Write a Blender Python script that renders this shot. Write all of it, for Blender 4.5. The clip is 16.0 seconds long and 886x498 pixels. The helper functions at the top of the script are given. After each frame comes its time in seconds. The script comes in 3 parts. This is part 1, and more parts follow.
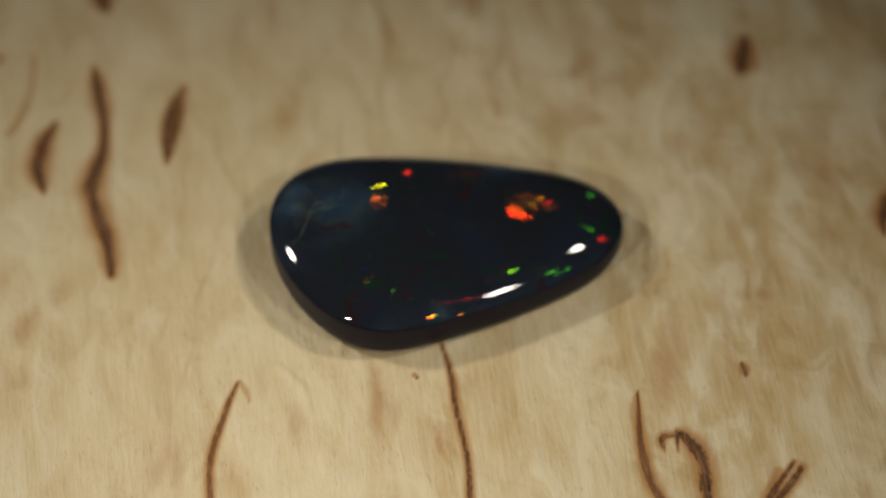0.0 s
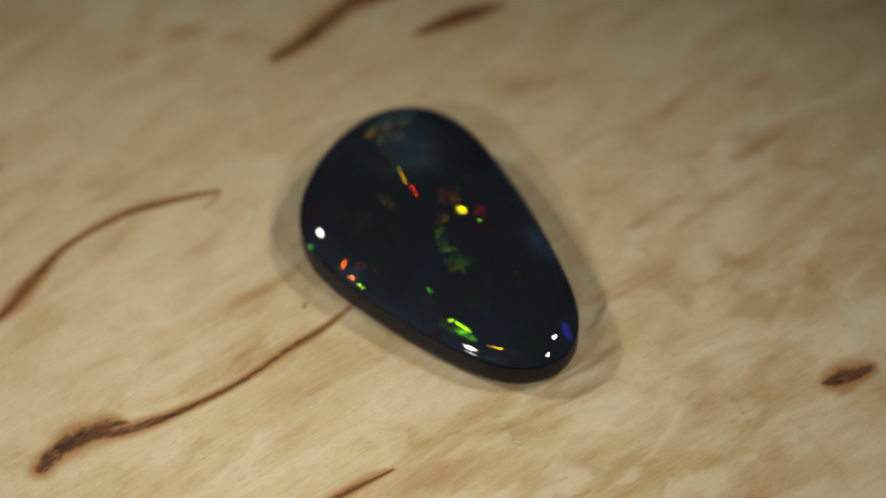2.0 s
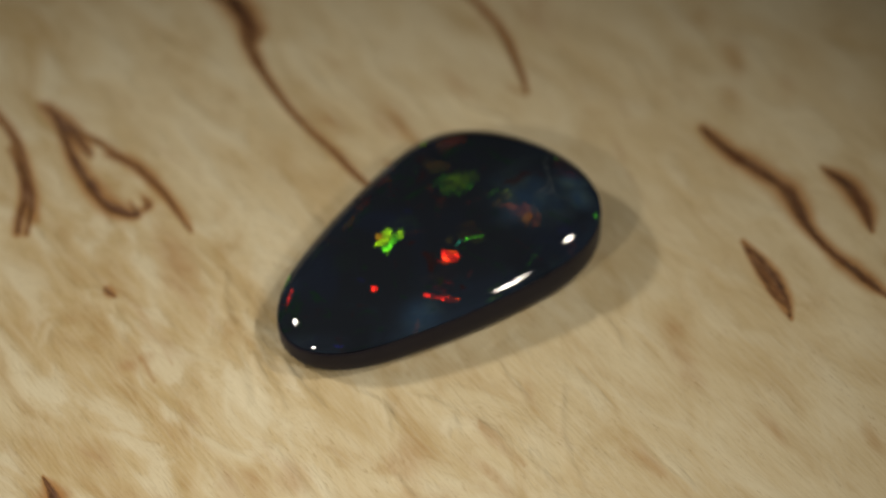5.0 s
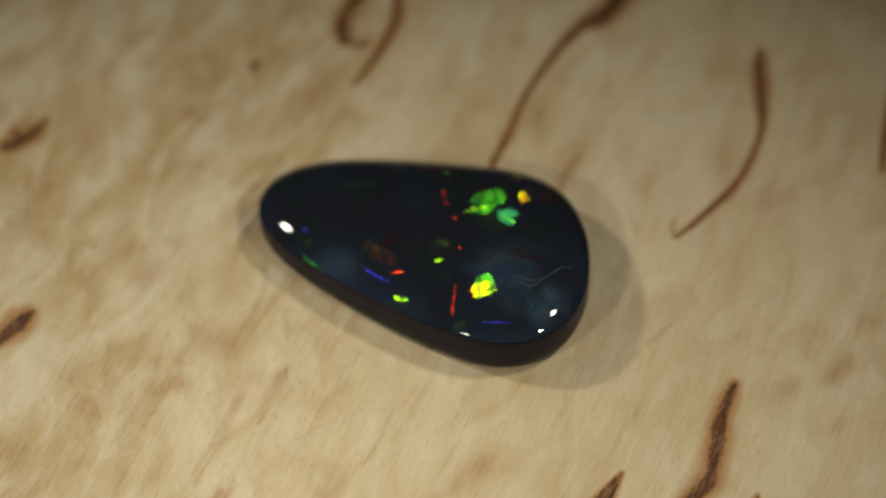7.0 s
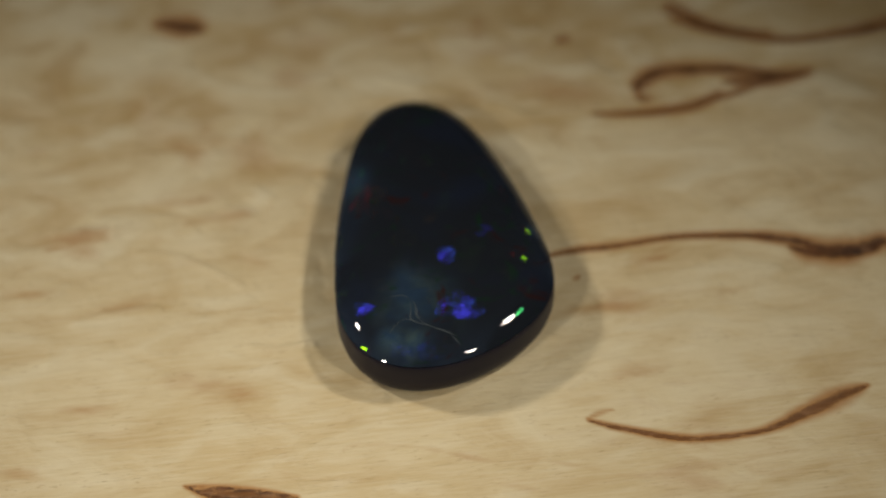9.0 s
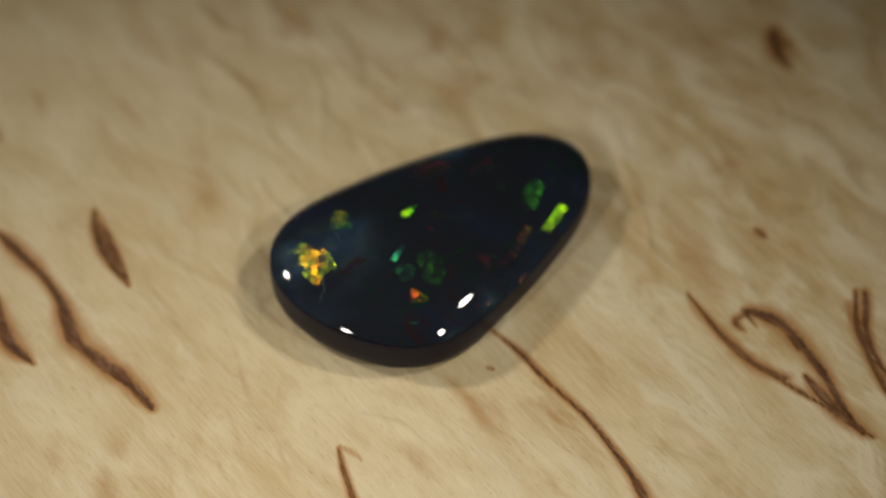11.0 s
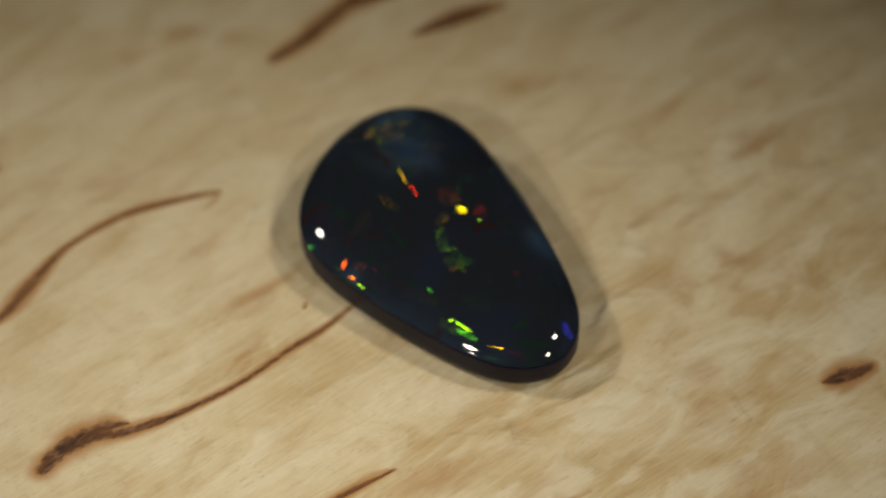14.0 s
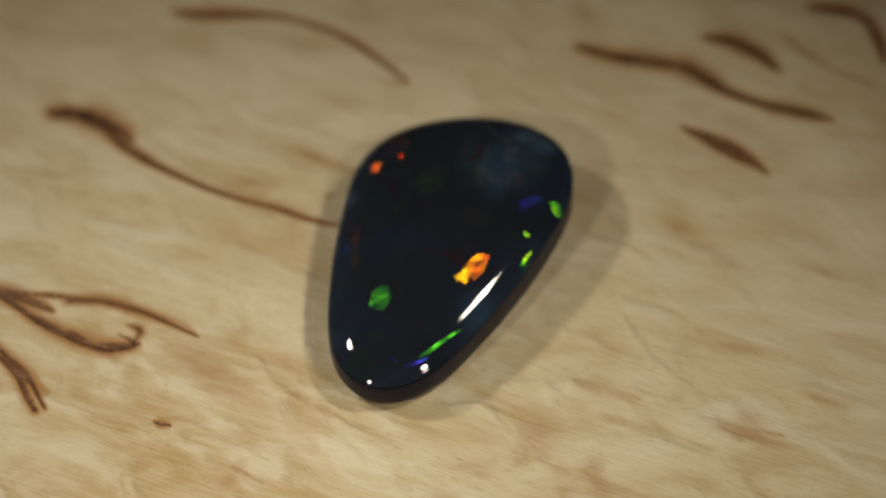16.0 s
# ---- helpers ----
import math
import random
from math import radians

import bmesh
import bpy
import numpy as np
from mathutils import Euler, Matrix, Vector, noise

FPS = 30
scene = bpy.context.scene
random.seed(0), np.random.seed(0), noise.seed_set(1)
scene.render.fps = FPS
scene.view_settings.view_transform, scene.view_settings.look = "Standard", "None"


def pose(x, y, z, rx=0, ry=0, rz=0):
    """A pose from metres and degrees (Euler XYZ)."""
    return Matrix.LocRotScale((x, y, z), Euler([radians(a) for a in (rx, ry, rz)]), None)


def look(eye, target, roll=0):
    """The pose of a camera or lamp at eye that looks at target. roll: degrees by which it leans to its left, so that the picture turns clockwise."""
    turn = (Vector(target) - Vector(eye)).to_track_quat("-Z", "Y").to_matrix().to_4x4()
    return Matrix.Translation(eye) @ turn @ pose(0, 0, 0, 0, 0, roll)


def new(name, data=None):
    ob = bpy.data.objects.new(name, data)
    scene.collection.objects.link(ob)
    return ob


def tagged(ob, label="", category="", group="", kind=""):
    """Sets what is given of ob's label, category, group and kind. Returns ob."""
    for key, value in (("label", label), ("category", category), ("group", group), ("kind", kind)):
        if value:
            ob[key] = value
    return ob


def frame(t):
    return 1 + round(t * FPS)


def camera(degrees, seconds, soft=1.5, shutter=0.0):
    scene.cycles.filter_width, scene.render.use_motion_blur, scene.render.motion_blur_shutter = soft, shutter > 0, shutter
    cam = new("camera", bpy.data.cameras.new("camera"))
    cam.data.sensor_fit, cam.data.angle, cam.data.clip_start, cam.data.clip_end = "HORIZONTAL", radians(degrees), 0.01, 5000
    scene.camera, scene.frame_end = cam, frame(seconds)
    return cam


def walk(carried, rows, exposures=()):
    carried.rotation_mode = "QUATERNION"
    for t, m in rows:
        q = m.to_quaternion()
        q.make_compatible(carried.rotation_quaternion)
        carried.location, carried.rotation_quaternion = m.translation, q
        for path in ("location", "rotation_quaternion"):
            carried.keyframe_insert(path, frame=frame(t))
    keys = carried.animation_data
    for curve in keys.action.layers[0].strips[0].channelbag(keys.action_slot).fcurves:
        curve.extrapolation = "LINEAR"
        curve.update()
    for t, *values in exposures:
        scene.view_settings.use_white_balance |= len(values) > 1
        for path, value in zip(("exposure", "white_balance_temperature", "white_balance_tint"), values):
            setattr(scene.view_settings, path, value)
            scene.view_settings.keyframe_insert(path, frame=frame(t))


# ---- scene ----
from mathutils.bvhtree import BVHTree

# Lengths below are written in millimetres and turned into metres by MM.
MM = 0.001
PERIOD = 12.008                      # seconds for one turn of the board
DIST, ELEV = 0.1180, radians(52.235)     # the lens from the axis, and its height as an angle

cam = camera(17.067, 16.0, soft=2.0)


def still_camera():
    eye = Vector((0, -DIST * math.cos(ELEV), DIST * math.sin(ELEV)))
    # aimed a little off the axis of the turntable
    f = 784 / math.tan(radians(17.067) / 2)
    fw = Vector((0, math.cos(ELEV), -math.sin(ELEV)))
    right = Vector((1, 0, 0))
    up = right.cross(fw)
    way = (fw - (773.0 - 784) / f * right + (464.6 - 441) / f * up).normalized()
    m = look(eye, eye + way * DIST, -1.15)
    walk(cam, [(0, m), (16, m)])


still_camera()
cam.data.dof.use_dof = True
cam.data.dof.focus_distance = 0.1122
cam.data.dof.aperture_fstop = 26

# ---- world and lamps ----
world = bpy.data.worlds.new("world")
scene.world = world
world.use_nodes = True
world.node_tree.nodes["Background"].inputs["Color"].default_value = (0.6, 0.7, 1.0, 1)
world.node_tree.nodes["Background"].inputs["Strength"].default_value = 0.02


def lamp(name, heading, height, watts, size, spread, away=0.16, color=(1.0, 0.935, 0.815)):
    """A small focused lamp: heading from the camera's side, height above the board as an angle."""
    d = bpy.data.lights.new(name, "AREA")
    d.shape, d.size, d.energy, d.color, d.spread = "DISK", size, watts, color, radians(spread)
    ob = new(name, d)
    h, e = radians(heading), radians(height)
    ob.matrix_basis = look((away * math.sin(h) * math.cos(e), -away * math.cos(h) * math.cos(e), away * math.sin(e)), AIM)
    return tagged(ob, "small round focused lamp beside the turntable", "lamp", kind="structure")


AIM = (-0.0055, -0.0115, 0)
lamp("lamp_1", -108.9, 40.7, 0.00235, 0.0145, 27)
lamp("lamp_2", -43.0, 38.8, 0.00127, 0.0115, 27)
lamp("lamp_3", 49.8, 47.6, 0.00118, 0.0115, 27)
lamp("lamp_4", 95.1, 54.7, 0.00174, 0.0135, 27)
scene.view_settings.exposure = 0.06


# ---- node helpers ----
class Nodes:
    """A short way to write node trees."""

    def __init__(self, name):
        self.mat = bpy.data.materials.new(name)
        self.mat.use_nodes = True
        self.tree = self.mat.node_tree
        self.bsdf = self.tree.nodes["Principled BSDF"]

    def put(self, socket, value):
        if isinstance(value, bpy.types.NodeSocket):
            self.tree.links.new(value, socket)
        else:
            socket.default_value = value

    def node(self, kind, out=0, values=(), operation="", smooth=False, attribute=""):
        n = self.tree.nodes.new(kind)
        if operation:
            n.operation = operation
        if smooth:
            n.interpolation_type = "SMOOTHSTEP"
        if attribute:
            n.attribute_name = attribute
        for k, v in dict(values).items():
            self.put(n.inputs[k], v)
        return n.outputs[out]

    def math(self, op, a, b=0.0, c=0.0):
        return self.node("ShaderNodeMath", 0, {0: a, 1: b, 2: c}, operation=op)

    def noise(self, vec, scale, detail=4.0, rough=0.55, distort=0.0, out=0):
        return self.node("ShaderNodeTexNoise", out, {"Vector": vec, "Scale": scale, "Detail": detail, "Roughness": rough, "Distortion": distort})

    def ramp(self, value, lo, hi, a=0.0, b=1.0):
        return self.node("ShaderNodeMapRange", 0, {0: value, 1: lo, 2: hi, 3: a, 4: b}, smooth=True)

    def mix(self, fac, a, b, blend="MIX"):
        n = self.tree.nodes.new("ShaderNodeMix")
        n.data_type, n.blend_type = "RGBA", blend
        self.put(n.inputs[0], fac)
        self.put(n.inputs[6], a)
        self.put(n.inputs[7], b)
        return n.outputs[2]

    def coords(self, scale=(1, 1, 1), turn=0.0):
        c = self.node("ShaderNodeTexCoord", 3)
        if turn:
            c = self.node("ShaderNodeMapping", 0, {"Vector": c, "Rotation": (0, 0, turn)})
        return self.node("ShaderNodeMapping", 0, {"Vector": c, "Scale": scale})

    def attribute(self, name):
        return self.node("ShaderNodeAttribute", 2, attribute=name)

    def bump(self, height, strength, distance):
        return self.node("ShaderNodeBump", 0, {"Height": height, "Strength": strength, "Distance": distance})

    def set(self, **values):
        for k, v in values.items():
            self.put(self.bsdf.inputs[k.replace("_", " ")], v)
        return self.mat


def birch_material():
    m = Nodes("curly_birch")
    turn = radians(-6)               # the grain runs along this y
    fibre = m.noise(m.coords((7500, 480, 500), turn), 1.0, 3.0, 0.6)
    pores = m.noise(m.coords((9000, 1700, 900), turn), 1.0, 2.0, 0.6, 0.3)
    streak = m.noise(m.coords((2600, 300, 400), turn), 1.0, 4.0, 0.6, 0.6)
    cloud = m.noise(m.coords((230, 110, 100), turn), 1.0, 4.0, 0.55, 0.9)
    curl = m.noise(m.coords((560, 230, 300), turn), 1.0, 4.0, 0.5, 1.0)
    flame = m.noise(m.coords((1000, 330, 300), turn), 1.0, 4.0, 0.6, 0.6)
    wob = m.noise(m.coords((2300, 1100, 1500), turn), 1.0, 4.0, 0.65)
    slow = m.noise(m.coords((800, 500, 500), turn), 1.0, 3.0, 0.55)
    spot = m.node("ShaderNodeSeparateXYZ", 0, {0: m.node("ShaderNodeTexCoord", 3)})
    zone = m.ramp(m.math("MULTIPLY_ADD", slow, 0.010, spot), -0.004, 0.018, 0.34, 0.66)   # one side is more figured
    base = m.mix(m.math("MULTIPLY", m.ramp(zone, 0.38, 0.8, 0.45, 0.9), m.ramp(cloud, 0.34, 0.66)), (0.665, 0.553, 0.346, 1), (0.50, 0.350, 0.150, 1))
    # pale and dark curl tones also hold the figure's shifting sheen as fixed colour
    base = m.mix(m.math("MULTIPLY", zone, m.ramp(curl, 0.50, 0.66, 0, 0.95)), base, (0.74, 0.66, 0.47, 1))
    base = m.mix(m.math("MULTIPLY", zone, m.ramp(curl, 0.50, 0.32, 0, 0.88)), base, (0.42, 0.258, 0.087, 1))
    base = m.mix(m.ramp(flame, 0.54, 0.78, 0, 0.22), base, (0.76, 0.69, 0.53, 1))
    base = m.mix(m.ramp(streak, 0.50, 0.74, 0.0, 0.15), base, (0.44, 0.315, 0.15, 1))
    base = m.mix(m.ramp(fibre, 0.38, 0.7, 0.0, 0.22), base, (0.80, 0.72, 0.54, 1))
    base = m.mix(m.math("MULTIPLY", m.ramp(pores, 0.60, 0.70, 0.0, 0.45), m.ramp(flame, 0.35, 0.65)), base, (0.36, 0.24, 0.11, 1))
    # soft tan patches and dark bark flecks are laid out on the board
    tan = m.math("ADD", m.attribute("tan"), m.math("MULTIPLY_ADD", flame, 1.1, -0.55))
    base = m.mix(m.ramp(tan, 0.13, 0.86, 0, 0.72), base, (0.38, 0.185, 0.052, 1))
    rough_edge = m.math("ADD", m.math("MULTIPLY_ADD", wob, 1.2, -0.6), m.math("MULTIPLY_ADD", slow, 1.6, -0.8))
    field = m.math("ADD", m.attribute("fleck"), rough_edge)
    halo = m.ramp(m.math("ADD", m.attribute("fleck"), m.math("MULTIPLY_ADD", slow, 2.2, -1.1)), -2.7, 0.2, 0, 0.9)
    base = m.mix(halo, base, (0.39, 0.175, 0.045, 1))
    core = m.mix(m.ramp(wob, 0.35, 0.62), (0.030, 0.013, 0.008, 1), (0.13, 0.05, 0.018, 1))
    core = m.mix(m.ramp(m.attribute("depth"), 0.55, 1.0, 0.8, 0.0), core, (0.16, 0.06, 0.019, 1))
    lines = m.noise(m.coords((5200, 900, 900), turn), 1.0, 3.0, 0.6, 0.8)
    core = m.mix(m.ramp(lines, 0.50, 0.64, 0, 0.75), core, (0.25, 0.13, 0.065, 1))
    crumb = m.noise(m.coords((7000, 4200, 4000), turn), 1.0, 3.0, 0.7)
    inside = m.ramp(m.math("ADD", field, m.math("MULTIPLY_ADD", crumb, 1.5, -0.75)), -0.3, 0.6)
    base = m.mix(m.math("MULTIPLY", inside, m.ramp(m.attribute("depth"), 0, 1, 0.3, 0.97)), base, core)
    height = m.math("ADD", m.math("MULTIPLY", fibre, 0.5), m.math("MULTIPLY", pores, -0.6))
    height = m.math("ADD", height, m.math("MULTIPLY", slow, 1.8))
    height = m.math("SUBTRACT", height, m.math("MULTIPLY", inside, 1.0))
    # the curly figure: fibres that rise and dip along the grain
    roll = m.math("ADD", m.math("MULTIPLY", curl, 0.7), m.math("MULTIPLY", m.noise(m.coords((420, 520, 300), turn), 1.0, 2.0, 0.45, 0.8), 0.5))
    waves = m.node("ShaderNodeBump", 0, {"Height": m.math("MULTIPLY", roll, m.ramp(zone, 0.34, 0.66, 0.6, 1.0)), "Strength": 1.0, "Distance": 0.00045})
    normal = m.node("ShaderNodeBump", 0, {"Height": height, "Strength": 0.85, "Distance": 0.00006, "Normal": waves})
    return m.set(Base_Color=base, Roughness=m.ramp(fibre, 0.2, 0.8, 0.48, 0.66), Normal=normal, Specular_IOR_Level=0.35)


def plain_material(name, color, rough, scale=40.0, amount=0.15):
    m = Nodes(name)
    v = m.noise(m.coords((1, 1, 1)), scale, 5.0)
    dark = tuple(c * (1 - amount) for c in color[:3]) + (1,)
    return m.set(Base_Color=m.mix(m.ramp(v, 0.3, 0.7), color, dark), Roughness=rough, Normal=m.bump(v, 0.1, 0.001))


def crown_material():
    m = Nodes("polished_black_opal")
    c = m.coords()
    haze = m.noise(c, 170.0, 3.0, 0.5, 0.5)
    veil = m.noise(c, 420.0, 4.0, 0.6, 1.2)
    col = m.mix(m.ramp(haze, 0.45, 0.72, 0, 0.6), (0.0118, 0.0140, 0.0185, 1), (0.012, 0.019, 0.046, 1))
    col = m.mix(m.ramp(veil, 0.58, 0.8, 0, 0.25), col, (0.014, 0.028, 0.040, 1))
    wisp = m.noise(m.coords((1, 1.4, 1), 0.4), 260.0, 3.0, 0.5, 0.8)
    milk = m.math("MULTIPLY", m.attribute("veil"), m.ramp(wisp, 0.32, 0.66, 0.45, 1.0))
    col = m.mix(m.ramp(milk, 0.0, 0.9, 0, 1), col, m.mix(m.ramp(veil, 0.4, 0.65), (0.022, 0.046, 0.085, 1), (0.048, 0.080, 0.090, 1)))
    col = m.mix(m.math("MULTIPLY", m.attribute("rim"), m.ramp(wisp, 0.38, 0.62, 0.1, 0.75)), col, (0.024, 0.036, 0.058, 1))
    glint = m.noise(c, 620.0, 5.0, 0.65, 1.5)
    col = m.mix(m.ramp(glint, 0.56, 0.70, 0, 0.8), col, (0.008, 0.024, 0.012, 1))
    ember = m.noise(m.coords((1, 1.3, 1), 0.7), 480.0, 5.0, 0.65, 1.2)
    col = m.mix(m.ramp(ember, 0.58, 0.72, 0, 0.8), col, (0.026, 0.009, 0.008, 1))
    return m.set(Base_Color=col, Roughness=0.03, IOR=1.45, Specular_IOR_Level=0.5)


def potch_material():
    m = Nodes("dark_grey_potch")
    v = m.noise(m.coords(), 900.0, 5.0, 0.6)
    return m.set(Base_Color=m.mix(v, (0.0105, 0.0098, 0.0190, 1), (0.0190, 0.0172, 0.0300, 1)), Roughness=0.36, Specular_IOR_Level=0.12, Normal=m.bump(v, 0.15, 0.00003))


def flash_material(name, color, edge_color):
    m = Nodes(name + "_play_of_colour")
    c = m.coords()
    grain = m.noise(c, 2600.0, 5.0, 0.65, 0.8)
    lobes = m.noise(c, 950.0, 2.0, 0.5, 1.0)
    blot = m.noise(c, 1100.0, 2.0, 0.5, 0.5)
    ragged = m.math("ADD", m.math("MULTIPLY_ADD", grain, 1.1, -0.55), m.math("MULTIPLY_ADD", lobes, 2.6, -1.3))
    mask = m.ramp(m.math("ADD", m.attribute("inner"), ragged), 0.02, 0.34 if name != "blue" else 0.8)
    bands = m.noise(m.coords((700, 4200, 2000), 0.9), 1.0, 2.0, 0.5, 0.4)
    mask = m.math("MULTIPLY", mask, m.ramp(bands, 0.34, 0.62, 0.45, 1.25))
    mask = m.math("MULTIPLY", mask, m.attribute("power"))
    tint = m.mix(m.ramp(m.math("ADD", blot, m.math("MULTIPLY", m.attribute("inner"), -0.25)), 0.36, 0.55), color, edge_color)
    facing = m.node("ShaderNodeAttribute", 1, attribute="facing")
    cells = m.node("ShaderNodeTexVoronoi", 1, {"Vector": c, "Scale": 4200.0})
    ruffle = m.node("ShaderNodeVectorMath", 0, {0: cells, 1: (0.5, 0.5, 0.5)}, operation="SUBTRACT")
    facing = m.node("ShaderNodeVectorMath", 0, {0: ruffle, 1: (0.07, 0.07, 0.07), 2: facing}, operation="MULTIPLY_ADD")
    turned = m.tree.nodes.new("ShaderNodeVectorTransform")
    turned.vector_type, turned.convert_from, turned.convert_to = "NORMAL", "OBJECT", "WORLD"
    m.put(turned.inputs[0], facing)
    shade = m.mix(1.0, tint, m.node("ShaderNodeCombineXYZ", 0, {0: mask, 1: mask, 2: mask}), "MULTIPLY")
    gloss = m.node("ShaderNodeBsdfGlossy", 0, {"Color": shade, "Roughness": 0.18, "Normal": turned.outputs[0]})
    clear = m.node("ShaderNodeBsdfTransparent", 0, {"Color": (1, 1, 1, 1)})
    both = m.node("ShaderNodeAddShader", 0, {0: clear, 1: gloss})
    m.put(m.tree.nodes["Material Output"].inputs["Surface"], both)
    return m.mat


def dim(r, g, b, k=0.06):
    return (r * k, g * k, b * k, 1)


FLASH = {
    "red": flash_material("red", dim(1.0, 0.02, 0.01), dim(0.6, 0.05, 0.0)),
    "orange": flash_material("orange", dim(1.0, 0.16, 0.01), dim(0.9, 0.35, 0.0)),
    "yellow": flash_material("yellow", dim(1.0, 0.55, 0.0), dim(0.55, 0.8, 0.0)),
    "lime": flash_material("lime", dim(0.38, 0.85, 0.0), dim(0.09, 0.62, 0.01)),
    "green": flash_material("green", dim(0.07, 0.5, 0.01), dim(0.02, 0.26, 0.015)),
    "teal": flash_material("teal", dim(0.04, 0.42, 0.12), dim(0.02, 0.25, 0.18)),
    "blue": flash_material("blue", dim(0.010, 0.009, 0.19), dim(0.006, 0.013, 0.11)),
}


def vein_material():
    m = Nodes("pale_crack")
    soft = m.node("ShaderNodeBsdfDiffuse", 0, {"Color": (0.11, 0.13, 0.14, 1)})
    clear = m.node("ShaderNodeBsdfTransparent", 0, {"Color": (1, 1, 1, 1)})
    broken = m.ramp(m.noise(m.coords(), 1500.0), 0.35, 0.65, 0.05, 0.42)
    m.put(m.tree.nodes["Material Output"].inputs["Surface"], m.node("ShaderNodeMixShader", 0, {0: broken, 1: clear, 2: soft}))
    return m.mat


VEIN = vein_material()
BIRCH = birch_material()
CROWN = crown_material()
POTCH = potch_material()
WALL = plain_material("charcoal_paint", (0.05, 0.05, 0.052, 1), 0.85)
TABLE = plain_material("dark_table_laminate", (0.06, 0.055, 0.05, 1), 0.5)


def mesh_object(name, verts, faces, material, parent=None, label="", smooth=True):
    me = bpy.data.meshes.new(name)
    me.from_pydata([tuple(v) for v in verts], [], faces)
    me.materials.append(material)
    if smooth:
        me.shade_smooth()
    me.update()
    ob = new(name, me)
    ob.parent = parent
    return tagged(ob, label)


# ---- an unseen dark enclosure and the table ----
def box(name, x0, x1, y0, y1, z0, z1, material, label, category):
    v = [(x, y, z) for x in (x0, x1) for y in (y0, y1) for z in (z0, z1)]
    f = [(0, 1, 3, 2), (4, 6, 7, 5), (0, 4, 5, 1), (2, 3, 7, 6), (0, 2, 6, 4), (1, 5, 7, 3)]
    return tagged(mesh_object(name, v, f, material, smooth=False), label, category, kind="structure")


THICK = 0.012
ROOM, TALL = 0.24, 0.26               # a small unseen box on the table, added for dark reflections and bounce
box("table_top", -ROOM - 0.01, ROOM + 0.01, -ROOM - 0.01, ROOM + 0.01, -THICK - 0.03, -THICK, TABLE, "dark laminate table under the wooden board", "table")
box("unseen_wall_north", -ROOM, ROOM, ROOM, ROOM + 0.008, -THICK, TALL, WALL, "unseen charcoal wall added to keep reflections dark", "wall")
box("unseen_wall_south", -ROOM, ROOM, -ROOM - 0.008, -ROOM, -THICK, TALL, WALL, "unseen charcoal wall added to keep reflections dark", "wall")
box("unseen_wall_east", ROOM, ROOM + 0.008, -ROOM - 0.008, ROOM + 0.008, -THICK, TALL, WALL, "unseen charcoal wall added to keep reflections dark", "wall")
box("unseen_wall_west", -ROOM - 0.008, -ROOM, -ROOM - 0.008, ROOM + 0.008, -THICK, TALL, WALL, "unseen charcoal wall added to keep reflections dark", "wall")
box("ceiling", -ROOM - 0.008, ROOM + 0.008, -ROOM - 0.008, ROOM + 0.008, TALL, TALL + 0.008, WALL, "unseen charcoal lid added to keep reflections dark", "ceiling")


# ---- the birch board ----
HALF, CELLS = 32.0, 512                # millimetres, cells along a side
gx = np.linspace(-HALF, HALF, CELLS + 1)
GX, GY = np.meshgrid(gx, gx)
FLECK = np.full(GX.shape, -3.0)
DEPTH = np.zeros(GX.shape)
TAN = np.zeros(GX.shape)
RAISED = np.zeros(GX.shape)


def spline(points, steps=10):
    """A smooth curve through a few points of any dimension."""
    p = np.array(points, float)
    p = np.vstack([2 * p[0] - p[1], p, 2 * p[-1] - p[-2]])
    out = []
    for i in range(1, len(p) - 2):
        a, b, c, d = p[i - 1:i + 3]
        for s in np.linspace(0, 1, steps, endpoint=False):
            out.append(0.5 * (2 * b + (c - a) * s + (2 * a - 5 * b + 4 * c - d) * s ** 2 + (3 * b - a - 3 * c + d) * s ** 3))
    out.append(p[-2])
    return np.array(out)


def fleck(deep, *points):
    """A bark fleck: a brown streak through points of x, y and half its width."""
    curve = spline(points)
    reach = curve[:, 2].max() * 5 + 0.6
    lo, hi = curve[:, :2].min(0) - reach, curve[:, :2].max(0) + reach
    i0, i1 = np.searchsorted(gx, (lo[0], hi[0]))
    j0, j1 = np.searchsorted(gx, (lo[1], hi[1]))
    if i1 <= i0 or j1 <= j0:
        return
    X, Y = GX[j0:j1, i0:i1], GY[j0:j1, i0:i1]
    best = np.full(X.shape, -3.0)
    for (ax, ay, aw), (bx, by, bw) in zip(curve[:-1], curve[1:]):
        dx, dy = bx - ax, by - ay
        s = np.clip(((X - ax) * dx + (Y - ay) * dy) / (dx * dx + dy * dy + 1e-9), 0, 1)
        w = np.maximum(aw + (bw - aw) * s, 0.02)
        best = np.maximum(best, 1 - np.hypot(X - ax - s * dx, Y - ay - s * dy) / w)
    if deep < 0.6:                     # a faint one is only a stain
        stain = TAN[j0:j1, i0:i1]
        stain[...] = np.maximum(stain, (deep + 0.25) * np.exp(-((1 - best) / 2.4) ** 2))
        return
    sub = FLECK[j0:j1, i0:i1]
    dep = DEPTH[j0:j1, i0:i1]
    dep[...] = np.where(best > sub, deep, dep)
    sub[...] = np.maximum(sub, best)


def ridge(*points):
    """A fine torn ridge that stands up from the planed wood."""
    for x, y in spline(points, 14):
        i, j = np.searchsorted(gx, (x, y))
        part_of = np.s_[max(j - 5, 0):j + 5, max(i - 5, 0):i + 5]
        d = np.hypot(GX[part_of] - x, GY[part_of] - y)
        RAISED[part_of] = np.maximum(RAISED[part_of], 0.12 * np.exp(-(d / 0.14) ** 2))


